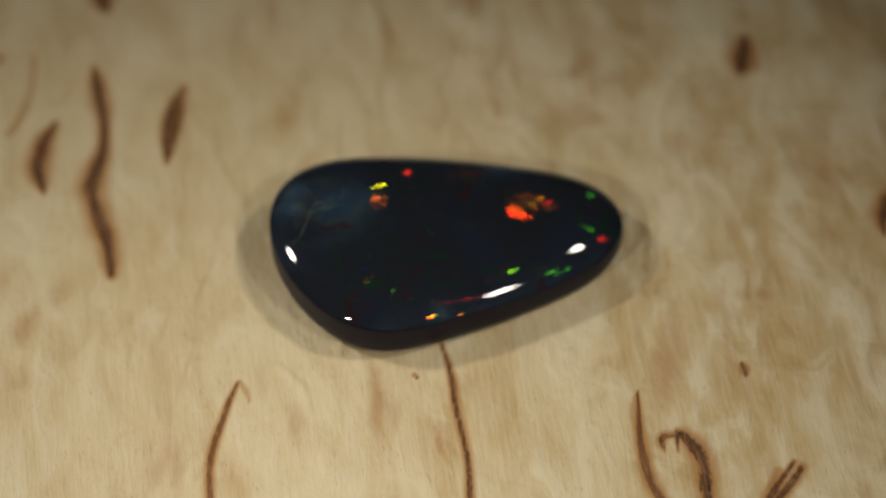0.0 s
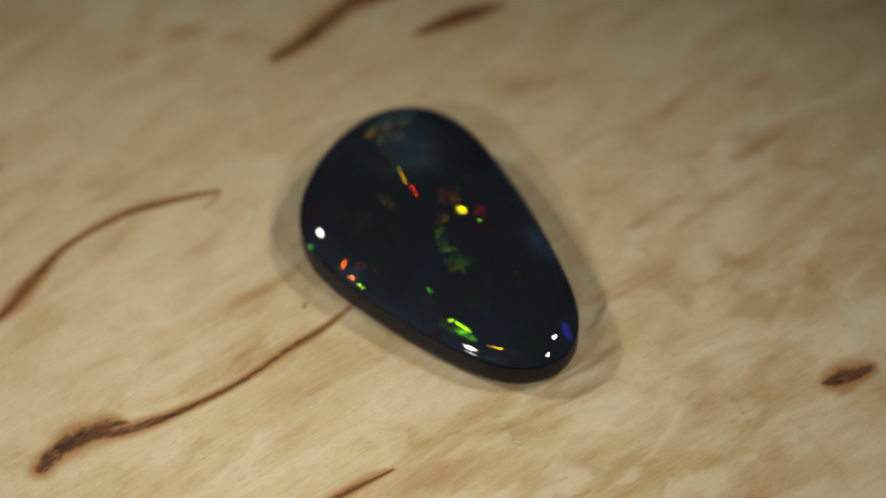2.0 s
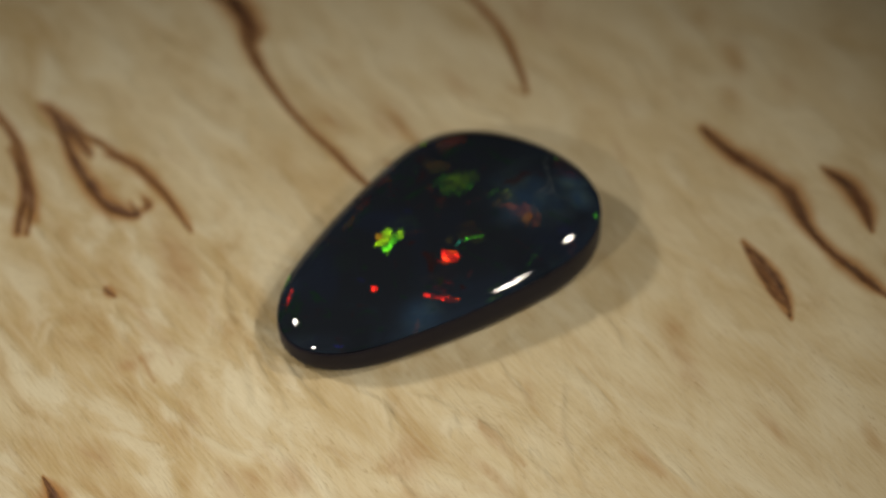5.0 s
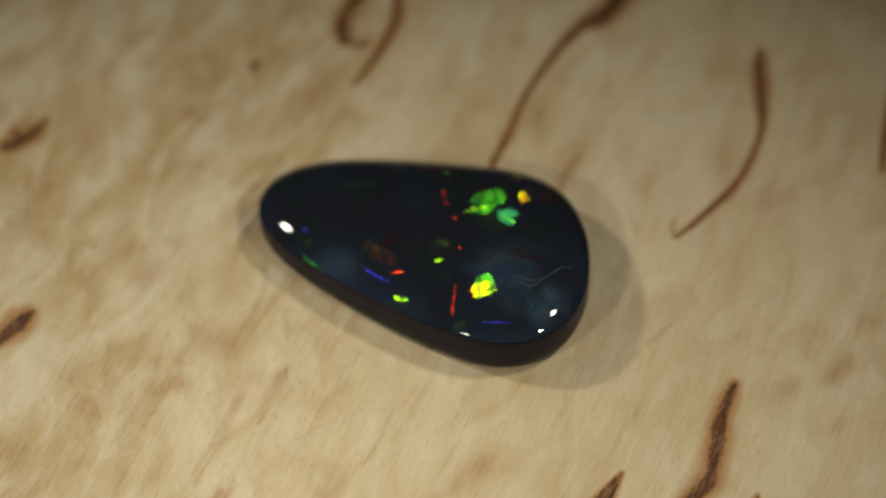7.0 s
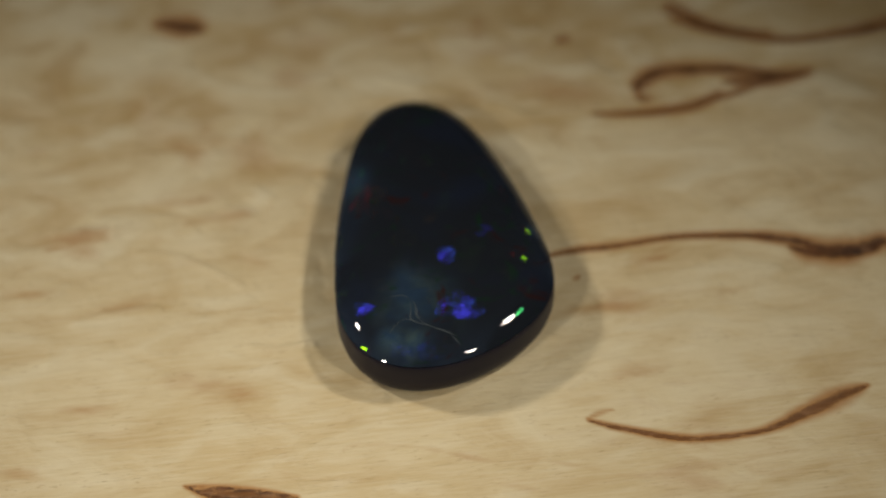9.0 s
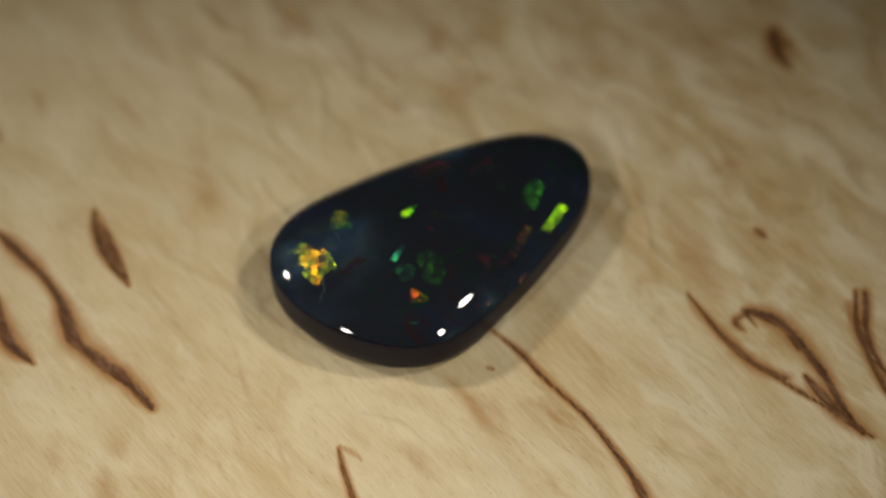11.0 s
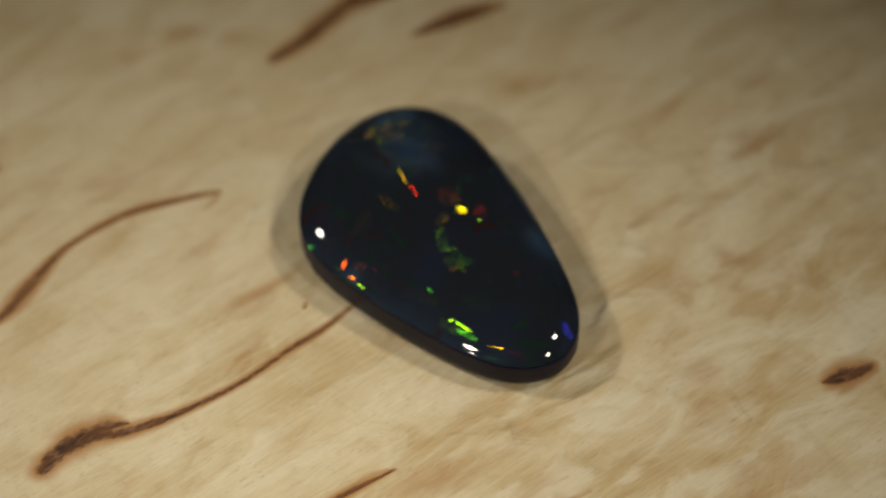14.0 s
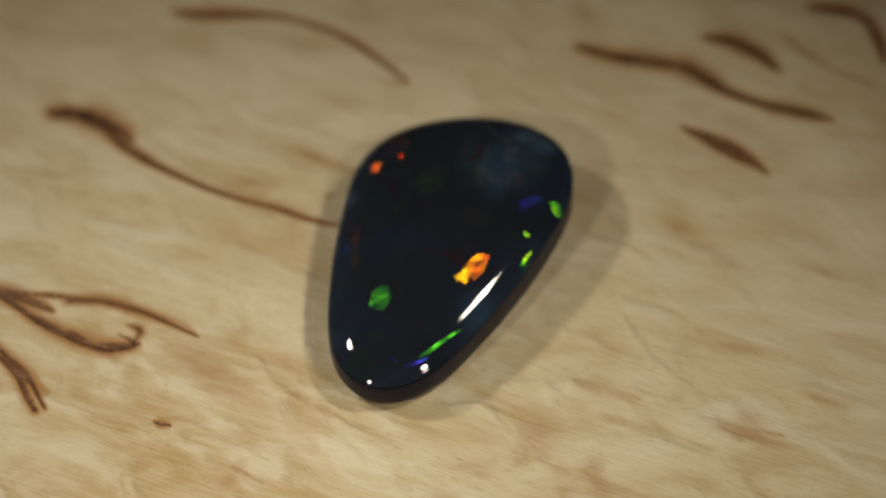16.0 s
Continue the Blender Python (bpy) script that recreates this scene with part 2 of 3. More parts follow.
def tan_patch(x, y, length, width, turn, strength=1.0):
    """A soft tan stain in the wood, turn in degrees."""
    c, s = math.cos(radians(turn)), math.sin(radians(turn))
    u, v = (GX - x) * c + (GY - y) * s, -(GX - x) * s + (GY - y) * c
    np.maximum(TAN, strength * np.exp(-(u / length) ** 2 - (v / width) ** 2), out=TAN)


fleck(0.7, (-7.83, -5.65, 0.05), (-8.27, -7.03, 0.08), (-8.79, -9.40, 0.09), (-8.57, -12.08, 0.09), (-7.76, -14.00, 0.17), (-6.99, -15.43, 0.21), (-6.54, -16.52, 0.05))
fleck(0.9, (-0.04, -3.49, 0.03), (0.47, -5.61, 0.09), (0.60, -7.03, 0.09), (1.01, -9.65, 0.09), (1.00, -12.37, 0.11), (0.69, -14.32, 0.18), (0.24, -15.58, 0.25), (0.19, -16.92, 0.25), (0.61, -17.92, 0.22))
fleck(0.9, (-1.01, -5.45, 0.04), (-0.87, -5.62, 0.04))
fleck(0.35, (-0.18, -8.45, 0.05), (0.06, -9.14, 0.09), (0.37, -9.93, 0.02))
fleck(0.9, (-10.40, 9.76, 0.05), (-10.49, 8.42, 0.08), (-10.69, 7.01, 0.08), (-10.98, 5.53, 0.05))
fleck(1.0, (-10.40, 9.76, 0.05), (-10.83, 8.72, 0.12), (-11.09, 7.22, 0.12), (-11.03, 5.51, 0.06))
fleck(0.68, (-10.61, 9.18, 0.10), (-10.79, 7.65, 0.16), (-10.97, 6.14, 0.08))
fleck(0.9, (-12.99, -0.25, 0.12), (-13.20, 1.17, 0.20), (-13.97, 3.78, 0.28), (-14.02, 4.58, 0.28), (-13.68, 6.23, 0.16), (-13.69, 7.68, 0.16), (-14.03, 9.57, 0.20), (-14.32, 11.02, 0.04))
fleck(1.0, (12.90, 9.61, 0.04), (13.03, 10.33, 0.28), (13.17, 11.06, 0.26), (13.22, 11.73, 0.11))
fleck(0.75, (9.79, -15.96, 0.07), (9.16, -14.11, 0.07), (8.45, -12.27, 0.09), (7.79, -10.21, 0.07), (7.63, -8.45, 0.07), (7.62, -6.54, 0.03))
fleck(1.0, (9.54, -15.60, 0.09), (9.67, -13.95, 0.14), (9.96, -12.26, 0.16), (10.00, -10.68, 0.20), (9.84, -9.51, 0.20), (9.41, -8.73, 0.16), (9.02, -8.51, 0.09), (9.03, -9.35, 0.03))
fleck(0.85, (11.89, -14.40, 0.07), (12.11, -12.97, 0.09), (12.57, -11.72, 0.10), (13.19, -10.87, 0.13), (13.63, -10.18, 0.10))
fleck(1.0, (11.88, -5.94, 0.02), (11.84, -5.57, 0.09), (11.75, -5.19, 0.02))
fleck(0.9, (-13.89, 13.98, 0.07), (-14.21, 14.89, 0.29), (-14.10, 15.85, 0.27), (-14.00, 16.56, 0.12))
fleck(0.8, (-12.04, 15.05, 0.04), (-12.21, 15.84, 0.16), (-12.41, 16.98, 0.16))
fleck(0.8, (-19.58, 7.43, 0.10), (-20.07, 8.67, 0.20), (-20.06, 9.84, 0.16), (-19.23, 10.83, 0.16), (-18.30, 11.48, 0.08))
fleck(0.9, (-15.94, 4.00, 0.05), (-16.26, 5.32, 0.24), (-16.13, 6.68, 0.21), (-15.67, 7.91, 0.04))
fleck(0.4, (-16.85, 11.68, 0.06), (-16.85, 9.76, 0.11), (-17.22, 8.05, 0.11), (-17.74, 7.15, 0.10))
fleck(0.7, (-12.50, -16.61, 0.10), (-12.98, -14.96, 0.11), (-13.74, -12.77, 0.08))
fleck(0.85, (9.81, -11.13, 0.10), (9.95, -9.96, 0.21), (9.55, -9.09, 0.21), (8.97, -8.32, 0.04))
fleck(0.7, (8.51, -11.98, 0.13), (7.88, -10.67, 0.15), (7.60, -8.85, 0.11), (7.63, -7.06, 0.04))
fleck(0.9, (18.69, 3.05, 0.19), (18.28, 2.40, 0.27), (18.03, 1.70, 0.17), (18.00, 0.89, 0.03))
fleck(0.8, (13.37, -9.93, 0.06), (12.40, -11.40, 0.13), (11.73, -13.50, 0.11), (11.51, -15.40, 0.11), (11.84, -17.83, 0.15), (12.28, -19.51, 0.20))
fleck(0.35, (2.44, 9.83, 0.03), (2.57, 8.59, 0.08), (2.82, 7.57, 0.03))
fleck(0.3, (11.36, -1.09, 0.03), (11.27, -2.97, 0.08), (11.34, -4.64, 0.10), (11.63, -5.85, 0.04))
fleck(0.4, (12.36, -0.74, 0.05), (12.26, -2.16, 0.05))
fleck(0.45, (12.72, -10.27, 0.08), (12.25, -11.13, 0.07))
fleck(0.35, (2.02, 14.30, 0.13), (1.85, 13.33, 0.05))
fleck(0.35, (2.24, 10.11, 0.07), (2.62, 8.37, 0.19), (2.65, 7.44, 0.04))
fleck(0.4, (1.14, 15.61, 0.07), (1.39, 14.56, 0.07))
fleck(0.45, (7.47, -6.74, 0.04), (7.42, -7.48, 0.10), (7.41, -8.25, 0.09))
fleck(0.75, (8.46, -9.35, 0.03), (8.46, -8.67, 0.10), (9.12, -8.59, 0.06))
fleck(0.75, (18.78, 2.25, 0.13), (18.18, 2.56, 0.19), (18.60, 3.18, 0.13))
fleck(0.07, (-9.14, 3.87, 0.03), (-8.73, 3.36, 0.06), (-8.86, 1.02, 0.06), (-9.56, -1.70, 0.06), (-9.62, -3.96, 0.06), (-10.40, -7.02, 0.06), (-10.37, -9.04, 0.06), (-11.00, -11.90, 0.03))
fleck(0.0, (-10.33, 0.48, 0.03), (-10.77, -2.87, 0.06), (-11.88, -6.07, 0.06), (-12.34, -9.52, 0.03))
fleck(0.1, (0.02, 4.00, 0.03), (-0.27, 5.99, 0.06), (-0.09, 7.16, 0.08), (0.32, 8.59, 0.02))
fleck(0.0, (-4.86, -4.56, 0.02), (-4.46, -1.25, 0.06), (-4.18, 1.32, 0.02))
fleck(0.0, (-10.59, -4.32, 0.02), (-10.39, -2.11, 0.06), (-9.84, 0.12, 0.02))
fleck(0.5, (-7.77, -5.58, 0.03), (-7.51, -6.08, 0.07), (-7.34, -6.67, 0.02))
fleck(0.95, (0.09, -17.70, 0.05), (0.01, -16.27, 0.28), (0.06, -15.06, 0.28), (0.35, -14.14, 0.05))
fleck(0.8, (9.59, -15.59, 0.15), (9.29, -13.84, 0.22), (9.25, -12.25, 0.06))
tan_patch(8.96, -5.43, 2.66, 0.89, -94, 0.64)
tan_patch(6.30, 10.34, 1.22, 0.80, -126, 0.64)
tan_patch(-6.13, 7.76, 1.49, 0.64, -91, 0.59)
tan_patch(-16.30, -2.86, 1.27, 0.61, -107, 0.59)
tan_patch(11.32, -2.70, 1.48, 0.51, -78, 0.51)
tan_patch(15.95, 0.86, 1.28, 0.66, -81, 0.42)
tan_patch(3.38, 10.17, 1.77, 0.42, -84, 0.51)
tan_patch(1.65, 14.45, 2.03, 0.47, -84, 0.68)
tan_patch(-2.47, -6.51, 2.02, 0.45, -85, 0.64)
tan_patch(-1.12, 16.13, 1.11, 0.40, -85, 0.59)
tan_patch(-6.76, 13.74, 1.31, 0.32, -91, 0.68)
tan_patch(-6.33, 8.34, 1.33, 0.37, -66, 0.42)
tan_patch(0.22, -8.74, 1.24, 0.24, -55, 0.51)
tan_patch(-1.78, -11.49, 0.90, 0.28, -91, 0.42)
tan_patch(8.57, -4.71, 2.35, 0.44, -98, 0.26)
tan_patch(-9.66, 16.07, 1.29, 0.36, -91, 0.51)
tan_patch(15.35, 6.24, 1.79, 1.43, -51, 0.51)
tan_patch(9.97, 6.05, 1.22, 0.93, -93, 0.42)
tan_patch(15.28, -5.68, 0.55, 1.10, -95, 0.42)
tan_patch(12.51, -1.96, 0.45, 1.34, -94, 0.51)
tan_patch(-16.33, -5.18, 0.88, 1.08, -1, 0.42)
tan_patch(12.43, 5.02, 1.77, 0.61, 63, 0.34)
tan_patch(17.89, 2.05, 0.46, 0.74, -1, 0.68)
tan_patch(6.99, 6.49, 0.58, 1.83, -1, 0.30)
tan_patch(-2.15, 13.35, 2.01, 0.40, 98, 0.38)
tan_patch(-0.13, 7.37, 1.14, 0.28, 79, 0.30)
tan_patch(-5.66, 10.27, 0.92, 0.65, 91, 0.30)
tan_patch(-0.05, -16.29, 1.38, 0.42, 104, 0.42)
tan_patch(2.57, 9.01, 1.97, 0.31, 100, 0.42)
tan_patch(12.48, -2.23, 1.08, 0.29, 89, 0.42)
tan_patch(-15.07, -1.23, 1.43, 0.63, 64, 0.42)
tan_patch(-8.38, 6.13, 1.42, 1.26, 44, 0.26)
tan_patch(5.88, 7.31, 1.37, 1.66, -84, 0.42)
tan_patch(11.02, 4.80, 1.16, 1.50, -1, 0.38)
tan_patch(15.62, 4.56, 1.85, 1.49, -61, 0.51)
tan_patch(8.33, 11.74, 2.87, 1.28, -1, 0.34)
tan_patch(8.93, -0.67, 0.86, 1.35, -93, 0.26)
tan_patch(19.01, -0.06, 2.61, 0.80, -80, 0.34)
tan_patch(12.65, 1.88, 1.68, 0.77, -82, 0.34)
tan_patch(-5.54, -7.53, 1.76, 0.72, -82, 0.42)
tan_patch(-2.01, -7.39, 1.16, 0.99, -86, 0.34)
tan_patch(-17.067, 0.06, 1.46, 0.54, -112, 0.38)
tan_patch(-6.10, 8.64, 1.46, 0.93, -96, 0.42)
tan_patch(-1.78, 12.29, 2.25, 0.46, 104, 0.42)
tan_patch(0.19, 7.22, 1.16, 0.25, 73, 0.51)
tan_patch(-5.44, 9.97, 0.69, 0.53, 104, 0.34)
tan_patch(1.64, 11.06, 1.33, 0.25, 104, 0.42)
tan_patch(0.94, 14.28, 0.66, 0.39, 104, 0.34)
tan_patch(-1.49, 11.69, 1.34, 0.56, -91, 0.30)
tan_patch(6.10, -9.67, 1.90, 0.60, -78, 0.26)
tan_patch(6.96, 9.20, 1.01, 0.84, -117, 0.51)
tan_patch(4.08, 10.01, 1.49, 0.55, -78, 0.42)
tan_patch(1.02, 14.22, 1.11, 0.51, -100, 0.51)
tan_patch(-6.08, 8.29, 1.34, 0.65, -106, 0.42)
tan_patch(6.12, 16.19, 0.65, 0.53, -136, 0.34)
# wide faint tan that also darkens a part the lamps leave too bright
tan_patch(-10.50, -11.00, 5.50, 4.00, 30, 0.34)
ridge((2.85, 7.49), (2.35, 9.37), (2.19, 11.85), (2.06, 14.04), (1.96, 15.39))
ridge((3.46, 6.63), (3.69, 6.97), (3.94, 7.29))
ridge((6.05, 3.75), (5.45, 4.67), (5.45, 5.44))
ridge((6.72, 7.96), (6.63, 8.87), (6.39, 10.17))
ridge((2.91, 7.68), (2.91, 8.71), (2.61, 9.54), (2.56, 11.11), (2.44, 13.03))
ridge((-1.00, 7.77), (-0.16, 8.95), (0.55, 10.34), (0.86, 11.96))
ridge((8.54, 0.27), (8.72, 1.30), (8.90, 2.33))
ridge((9.23, 0.22), (9.61, 1.18), (9.83, 2.11))
ridge((4.20, 5.08), (3.62, 5.85), (3.22, 6.67))
ridge((-12.20, -3.86), (-12.30, -4.77), (-12.24, -5.02))
ridge((-3.61, -1.05), (-3.76, -3.35), (-3.89, -4.60))
ridge((7.45, -4.01), (8.15, -2.83), (8.51, -1.60))
ridge((-6.30, -4.93), (-5.27, -6.10), (-5.05, -7.22))
ridge((3.41, 6.78), (3.49, 7.19), (3.60, 7.67))
ridge((2.67, 7.38), (2.36, 8.45), (2.11, 9.54), (1.87, 10.88), (2.05, 12.66))
ridge((1.86, 9.66), (2.07, 10.74), (1.85, 11.36))
ridge((-0.66, 14.73), (-1.45, 15.80), (-1.46, 17.22), (-1.56, 18.24))
ridge((1.85, 12.20), (1.95, 12.85), (1.78, 13.05))
ridge((9.08, -0.65), (9.14, 0.51), (9.47, 1.65))
ridge((9.49, -0.04), (9.44, 0.94), (9.56, 1.80))
ridge((8.65, 0.98), (8.51, 1.89), (8.73, 3.01))
ridge((8.50, 0.14), (8.69, 1.00), (9.02, 1.94))
ridge((-1.98, 11.08), (-2.08, 12.13), (-2.29, 13.49), (-2.63, 14.30))
ridge((7.64, 0.90), (7.65, 2.15), (7.44, 3.77))
ridge((2.64, 8.94), (2.39, 9.70), (2.47, 10.49))
ridge((0.57, 5.53), (0.68, 6.66), (0.53, 7.35))
ridge((-3.89, 4.97), (-4.15, 6.34), (-3.95, 7.34))


def birch_board():
    n = CELLS + 1
    relief = 0.05 * np.sin(GX * 0.21 + 0.4) * np.cos(GY * 0.16)
    groove = -0.05 * np.clip(FLECK + 0.2, 0, 1) * DEPTH
    near = np.hypot(GX, GY) < 9.0     # true flat under the stone
    relief = np.where(near, 0.0, relief * np.clip((np.hypot(GX, GY) - 9) / 6, 0, 1))
    z = relief + groove + RAISED
    top = np.stack([GX.ravel(), GY.ravel(), z.ravel()], 1) * MM
    k = np.arange(CELLS)
    a = (k[:, None] * n + k[None, :]).ravel()
    quads = np.stack([a, a + 1, a + n + 1, a + n], 1)
    # the rim and the underside
    rim = np.concatenate([np.arange(n), (np.arange(1, n) * n + n - 1), (n * n - 2 - np.arange(n - 1)), (np.arange(n - 2, 0, -1) * n)])
    r = len(rim)
    ring = top[rim].copy()
    low1, low2 = ring.copy(), ring.copy()
    low1[:, :2] *= 1.012
    low1[:, 2] = -0.0008
    low2[:, :2] *= 1.012
    low2[:, 2] = -THICK
    verts = np.vstack([top, low1, low2])
    b1, b2 = n * n, n * n + r
    i = np.arange(r)
    j = (i + 1) % r
    skirt = np.vstack([np.stack([rim[j], rim[i], b1 + i, b1 + j], 1), np.stack([b1 + j, b1 + i, b2 + i, b2 + j], 1)])
    faces = np.vstack([quads, skirt])
    me = bpy.data.meshes.new("birch_board")
    me.vertices.add(len(verts))
    me.vertices.foreach_set("co", verts.astype(np.float32).ravel())
    me.loops.add(faces.size + r)
    me.loops.foreach_set("vertex_index", np.concatenate([faces.ravel(), (b2 + i)[::-1]]).astype(np.int32))
    me.polygons.add(len(faces) + 1)
    me.polygons.foreach_set("loop_start", (np.arange(len(faces) + 1) * 4).astype(np.int32))
    me.update(calc_edges=True)
    me.shade_smooth()
    for name, grid in (("fleck", FLECK), ("depth", DEPTH), ("tan", TAN)):
        at = me.attributes.new(name, "FLOAT", "POINT")
        at.data.foreach_set("value", np.concatenate([grid.ravel(), np.full(2 * r, grid.min())]).astype(np.float32))
    me.materials.append(BIRCH)
    me.validate()
    return tagged(new("wooden_board", me), "pale curly birch board with brown bark flecks", "board")


board = birch_board()

# ---- the opal ----
# the plan: mean radius, then cosine and sine of each harmonic, round the centre
CENTRE = np.array([0.149, -0.140])
RADIUS = [5.302, -0.287, 0.266, 1.374, 0.268, 0.329, 0.359, 0.157, 0.021, 0.122, 0.183, 0.022, 0.036, 0.02, 0.027, -0.001, 0.022]
SIDE = [(0.88, 0.0), (0.93, 0.03), (0.965, 0.09), (0.985, 0.2), (0.998, 0.36), (1.0, 0.55), (1.0, 0.75), (0.9995, 0.88), (0.998, 0.95), (0.9955, 0.985), (0.993, 1.0)]
TOP = [1.0, 0.994, 0.988, 0.98, 0.97, 0.96, 0.948, 0.935, 0.92, 0.905, 0.888, 0.87, 0.85, 0.825, 0.8, 0.77, 0.74, 0.7, 0.65, 0.6, 0.54, 0.48, 0.41, 0.34, 0.26, 0.18, 0.1, 0.0]
COUNT = 240


def outline():
    """The plan of the girdle, from the centre outwards."""
    a = np.linspace(0, 2 * math.pi, COUNT, endpoint=False)
    r = np.full(COUNT, RADIUS[0])
    for k in range(1, 9):
        r += RADIUS[2 * k - 1] * np.cos(k * a) + RADIUS[2 * k] * np.sin(k * a)
    return r[:, None] * np.stack([np.cos(a), np.sin(a)], 1)


def edge_height(way):
    """The sharp edge lies in one slightly tilted plane, lowest at the tip."""
    return 1.617 - 0.278 * way[:, 0] / 6 + 0.124 * way[:, 1] / 6


def side_rings():
    way = outline()
    return np.array([np.column_stack([CENTRE + way * s, edge_height(way) * z]) for s, z in SIDE])


def top_rings():
    """A flat dome that rolls over towards the edge."""
    way = outline()
    rows = []
    for s in TOP:
        p = way * s * 0.993
        inside = np.sqrt(((p[:, None] - way[None]) ** 2).sum(2)).min(1)
        rows.append(np.column_stack([CENTRE + p, edge_height(p) + 0.550 * (1 - s * s) + 0.438 * (1 - np.exp(-inside / 0.537)) + 0.101 * (1 - np.exp(-inside / 1.8))]))
    return np.array(rows)


def skin(rings, close_top=False, close_base=False):
    k, count = rings.shape[:2]
    verts = rings.reshape(-1, 3) * MM
    faces = [(r * count + i, r * count + (i + 1) % count, (r + 1) * count + (i + 1) % count, (r + 1) * count + i) for r in range(k - 1) for i in range(count)]
    if close_top:
        verts = np.vstack([verts[:-count], verts[-count:].mean(0)])
        faces = [f for f in faces if max(f) < (k - 1) * count]
        last = (k - 2) * count
        faces += [(last + i, last + (i + 1) % count, (k - 1) * count) for i in range(count)]
    if close_base:
        faces.append(tuple(range(count))[::-1])
    return verts, faces


opal = tagged(new("opal"), "polished black opal cabochon with colour flashes on the wood", "gemstone")
base_v, base_f = skin(side_rings(), close_base=True)
mesh_object("base", base_v, base_f, POTCH, opal, "dark grey unpolished lower rim")
crown_v, crown_f = skin(top_rings(), close_top=True)
crown = mesh_object("crown", crown_v, crown_f, CROWN, opal, "glossy black domed top with bluish haze")
veil = np.zeros(len(crown_v))
for vx, vy, vr in ((-3.8, 0.9, 1.6), (-5.6, 0.9, 0.9), (2.7, 3.5, 0.8), (-5.5, 1.7, 0.7), (0.07, -4.06, 0.42)):
    veil = np.maximum(veil, np.exp(-((crown_v[:, 0] / MM - vx) ** 2 + (crown_v[:, 1] / MM - vy) ** 2) / vr ** 2))
rim_line = outline() + CENTRE       # a paler translucent band along the edge
rim = np.exp(-np.sqrt(((crown_v[:, None, :2] / MM - rim_line[None]) ** 2).sum(2)).min(1) / 0.55)
crown.data.attributes.new("rim", "FLOAT", "POINT").data.foreach_set("value", rim.astype(np.float32))
crown.data.attributes.new("veil", "FLOAT", "POINT").data.foreach_set("value", veil.astype(np.float32))


# Thin colour bars lie in the stone as small tilted mirrors: each one lights up when its own tilt meets a lamp.
SURFACE = BVHTree.FromPolygons([tuple(v) for v in crown_v], crown_f)
LAYER = [0]


def flash(x, y, length, width, turn, color, heading, tilt, power):
    """One patch of play of colour: half its length and width, its turn in the plan, and where its mirror faces."""
    rng = random.Random(LAYER[0] + 11)
    LAYER[0] += 1
    lift = (0.006 + 0.0004 * LAYER[0]) * MM
    hit, n, _, _ = SURFACE.ray_cast(Vector((x, y, 20)) * MM, Vector((0, 0, -1)))
    if hit is None:
        return
    if n.z < 0:
        n = -n
    a = Vector((math.cos(radians(turn)), math.sin(radians(turn)), 0))
    a = (a - n * a.dot(n)).normalized()
    b = n.cross(a)
    if n.z < 0.8:                      # close to the edge
        length, width = length * 0.85, width * 0.6
    spokes, rings = 22, 5
    wave = [rng.uniform(0.7, 1.25) for _ in range(spokes)]
    wave = [(wave[i - 1] + 2 * wave[i] + wave[(i + 1) % spokes]) / 4 for i in range(spokes)]
    verts, edge = [], []
    for k in range(rings + 1):
        for i in range(spokes if k else 1):
            t = 2 * math.pi * i / spokes
            # between an ellipse and a rectangle, with a ragged rim
            q = (abs(math.cos(t)) ** 3 + abs(math.sin(t)) ** 3) ** (-1 / 3) * (wave[i] if k else 1) * k / rings
            p = hit + (a * math.cos(t) * length + b * math.sin(t) * width) * q * MM
            near, m, _, _ = SURFACE.find_nearest(p)
            verts.append(near + (m if m.z > 0 else -m) * lift)
            edge.append(1 - k / rings)
    faces = [(0, 1 + i, 1 + (i + 1) % spokes) for i in range(spokes)]
    for k in range(1, rings):
        o = 1 + (k - 1) * spokes
        faces += [(o + i, o + spokes + i, o + spokes + (i + 1) % spokes, o + (i + 1) % spokes) for i in range(spokes)]
    ob = mesh_object("color_flash", verts, faces, FLASH[color], opal, color + " flash of opal colour")
    me = ob.data
    h, e = radians(heading), radians(tilt)
    facing = (math.cos(h) * math.sin(e), math.sin(h) * math.sin(e), math.cos(e))
    me.attributes.new("facing", "FLOAT_VECTOR", "POINT").data.foreach_set("vector", np.tile(facing, len(verts)).astype(np.float32))
    me.attributes.new("inner", "FLOAT", "POINT").data.foreach_set("value", np.array(edge, np.float32))
    me.attributes.new("power", "FLOAT", "POINT").data.foreach_set("value", np.full(len(verts), power, np.float32))


flash(-1.09, 2.65, 0.16, 0.14, 2, "red", -113, 43.8, 0.8)
flash(3.27, 0.42, 0.58, 0.37, -25, "red", -116, 43.7, 1)
flash(6.12, 1.73, 0.20, 0.13, 3, "green", -117, 44.3, 0.64)
flash(-0.32, -4.06, 0.29, 0.11, -1, "orange", -115, 41.7, 1)
flash(0.85, -3.81, 0.16, 0.07, 9, "orange", -116, 41.9, 0.8)
flash(4.92, -1.83, 0.57, 0.07, 28, "green", -117, 43.0, 0.32)
flash(2.96, 1.67, 0.75, 0.19, 16, "red", -101, 43.8, 1)
flash(2.57, -2.18, 0.89, 0.23, 32, "orange", -101, 42.5, 1)
flash(2.75, -2.12, 0.53, 0.11, 32, "yellow", -101, 42.5, 1)
flash(0.73, -2.39, 0.25, 0.37, 17, "red", -100, 42.4, 0.6)
flash(1.18, -2.44, 0.10, 0.18, 17, "green", -100, 42.4, 0.8)
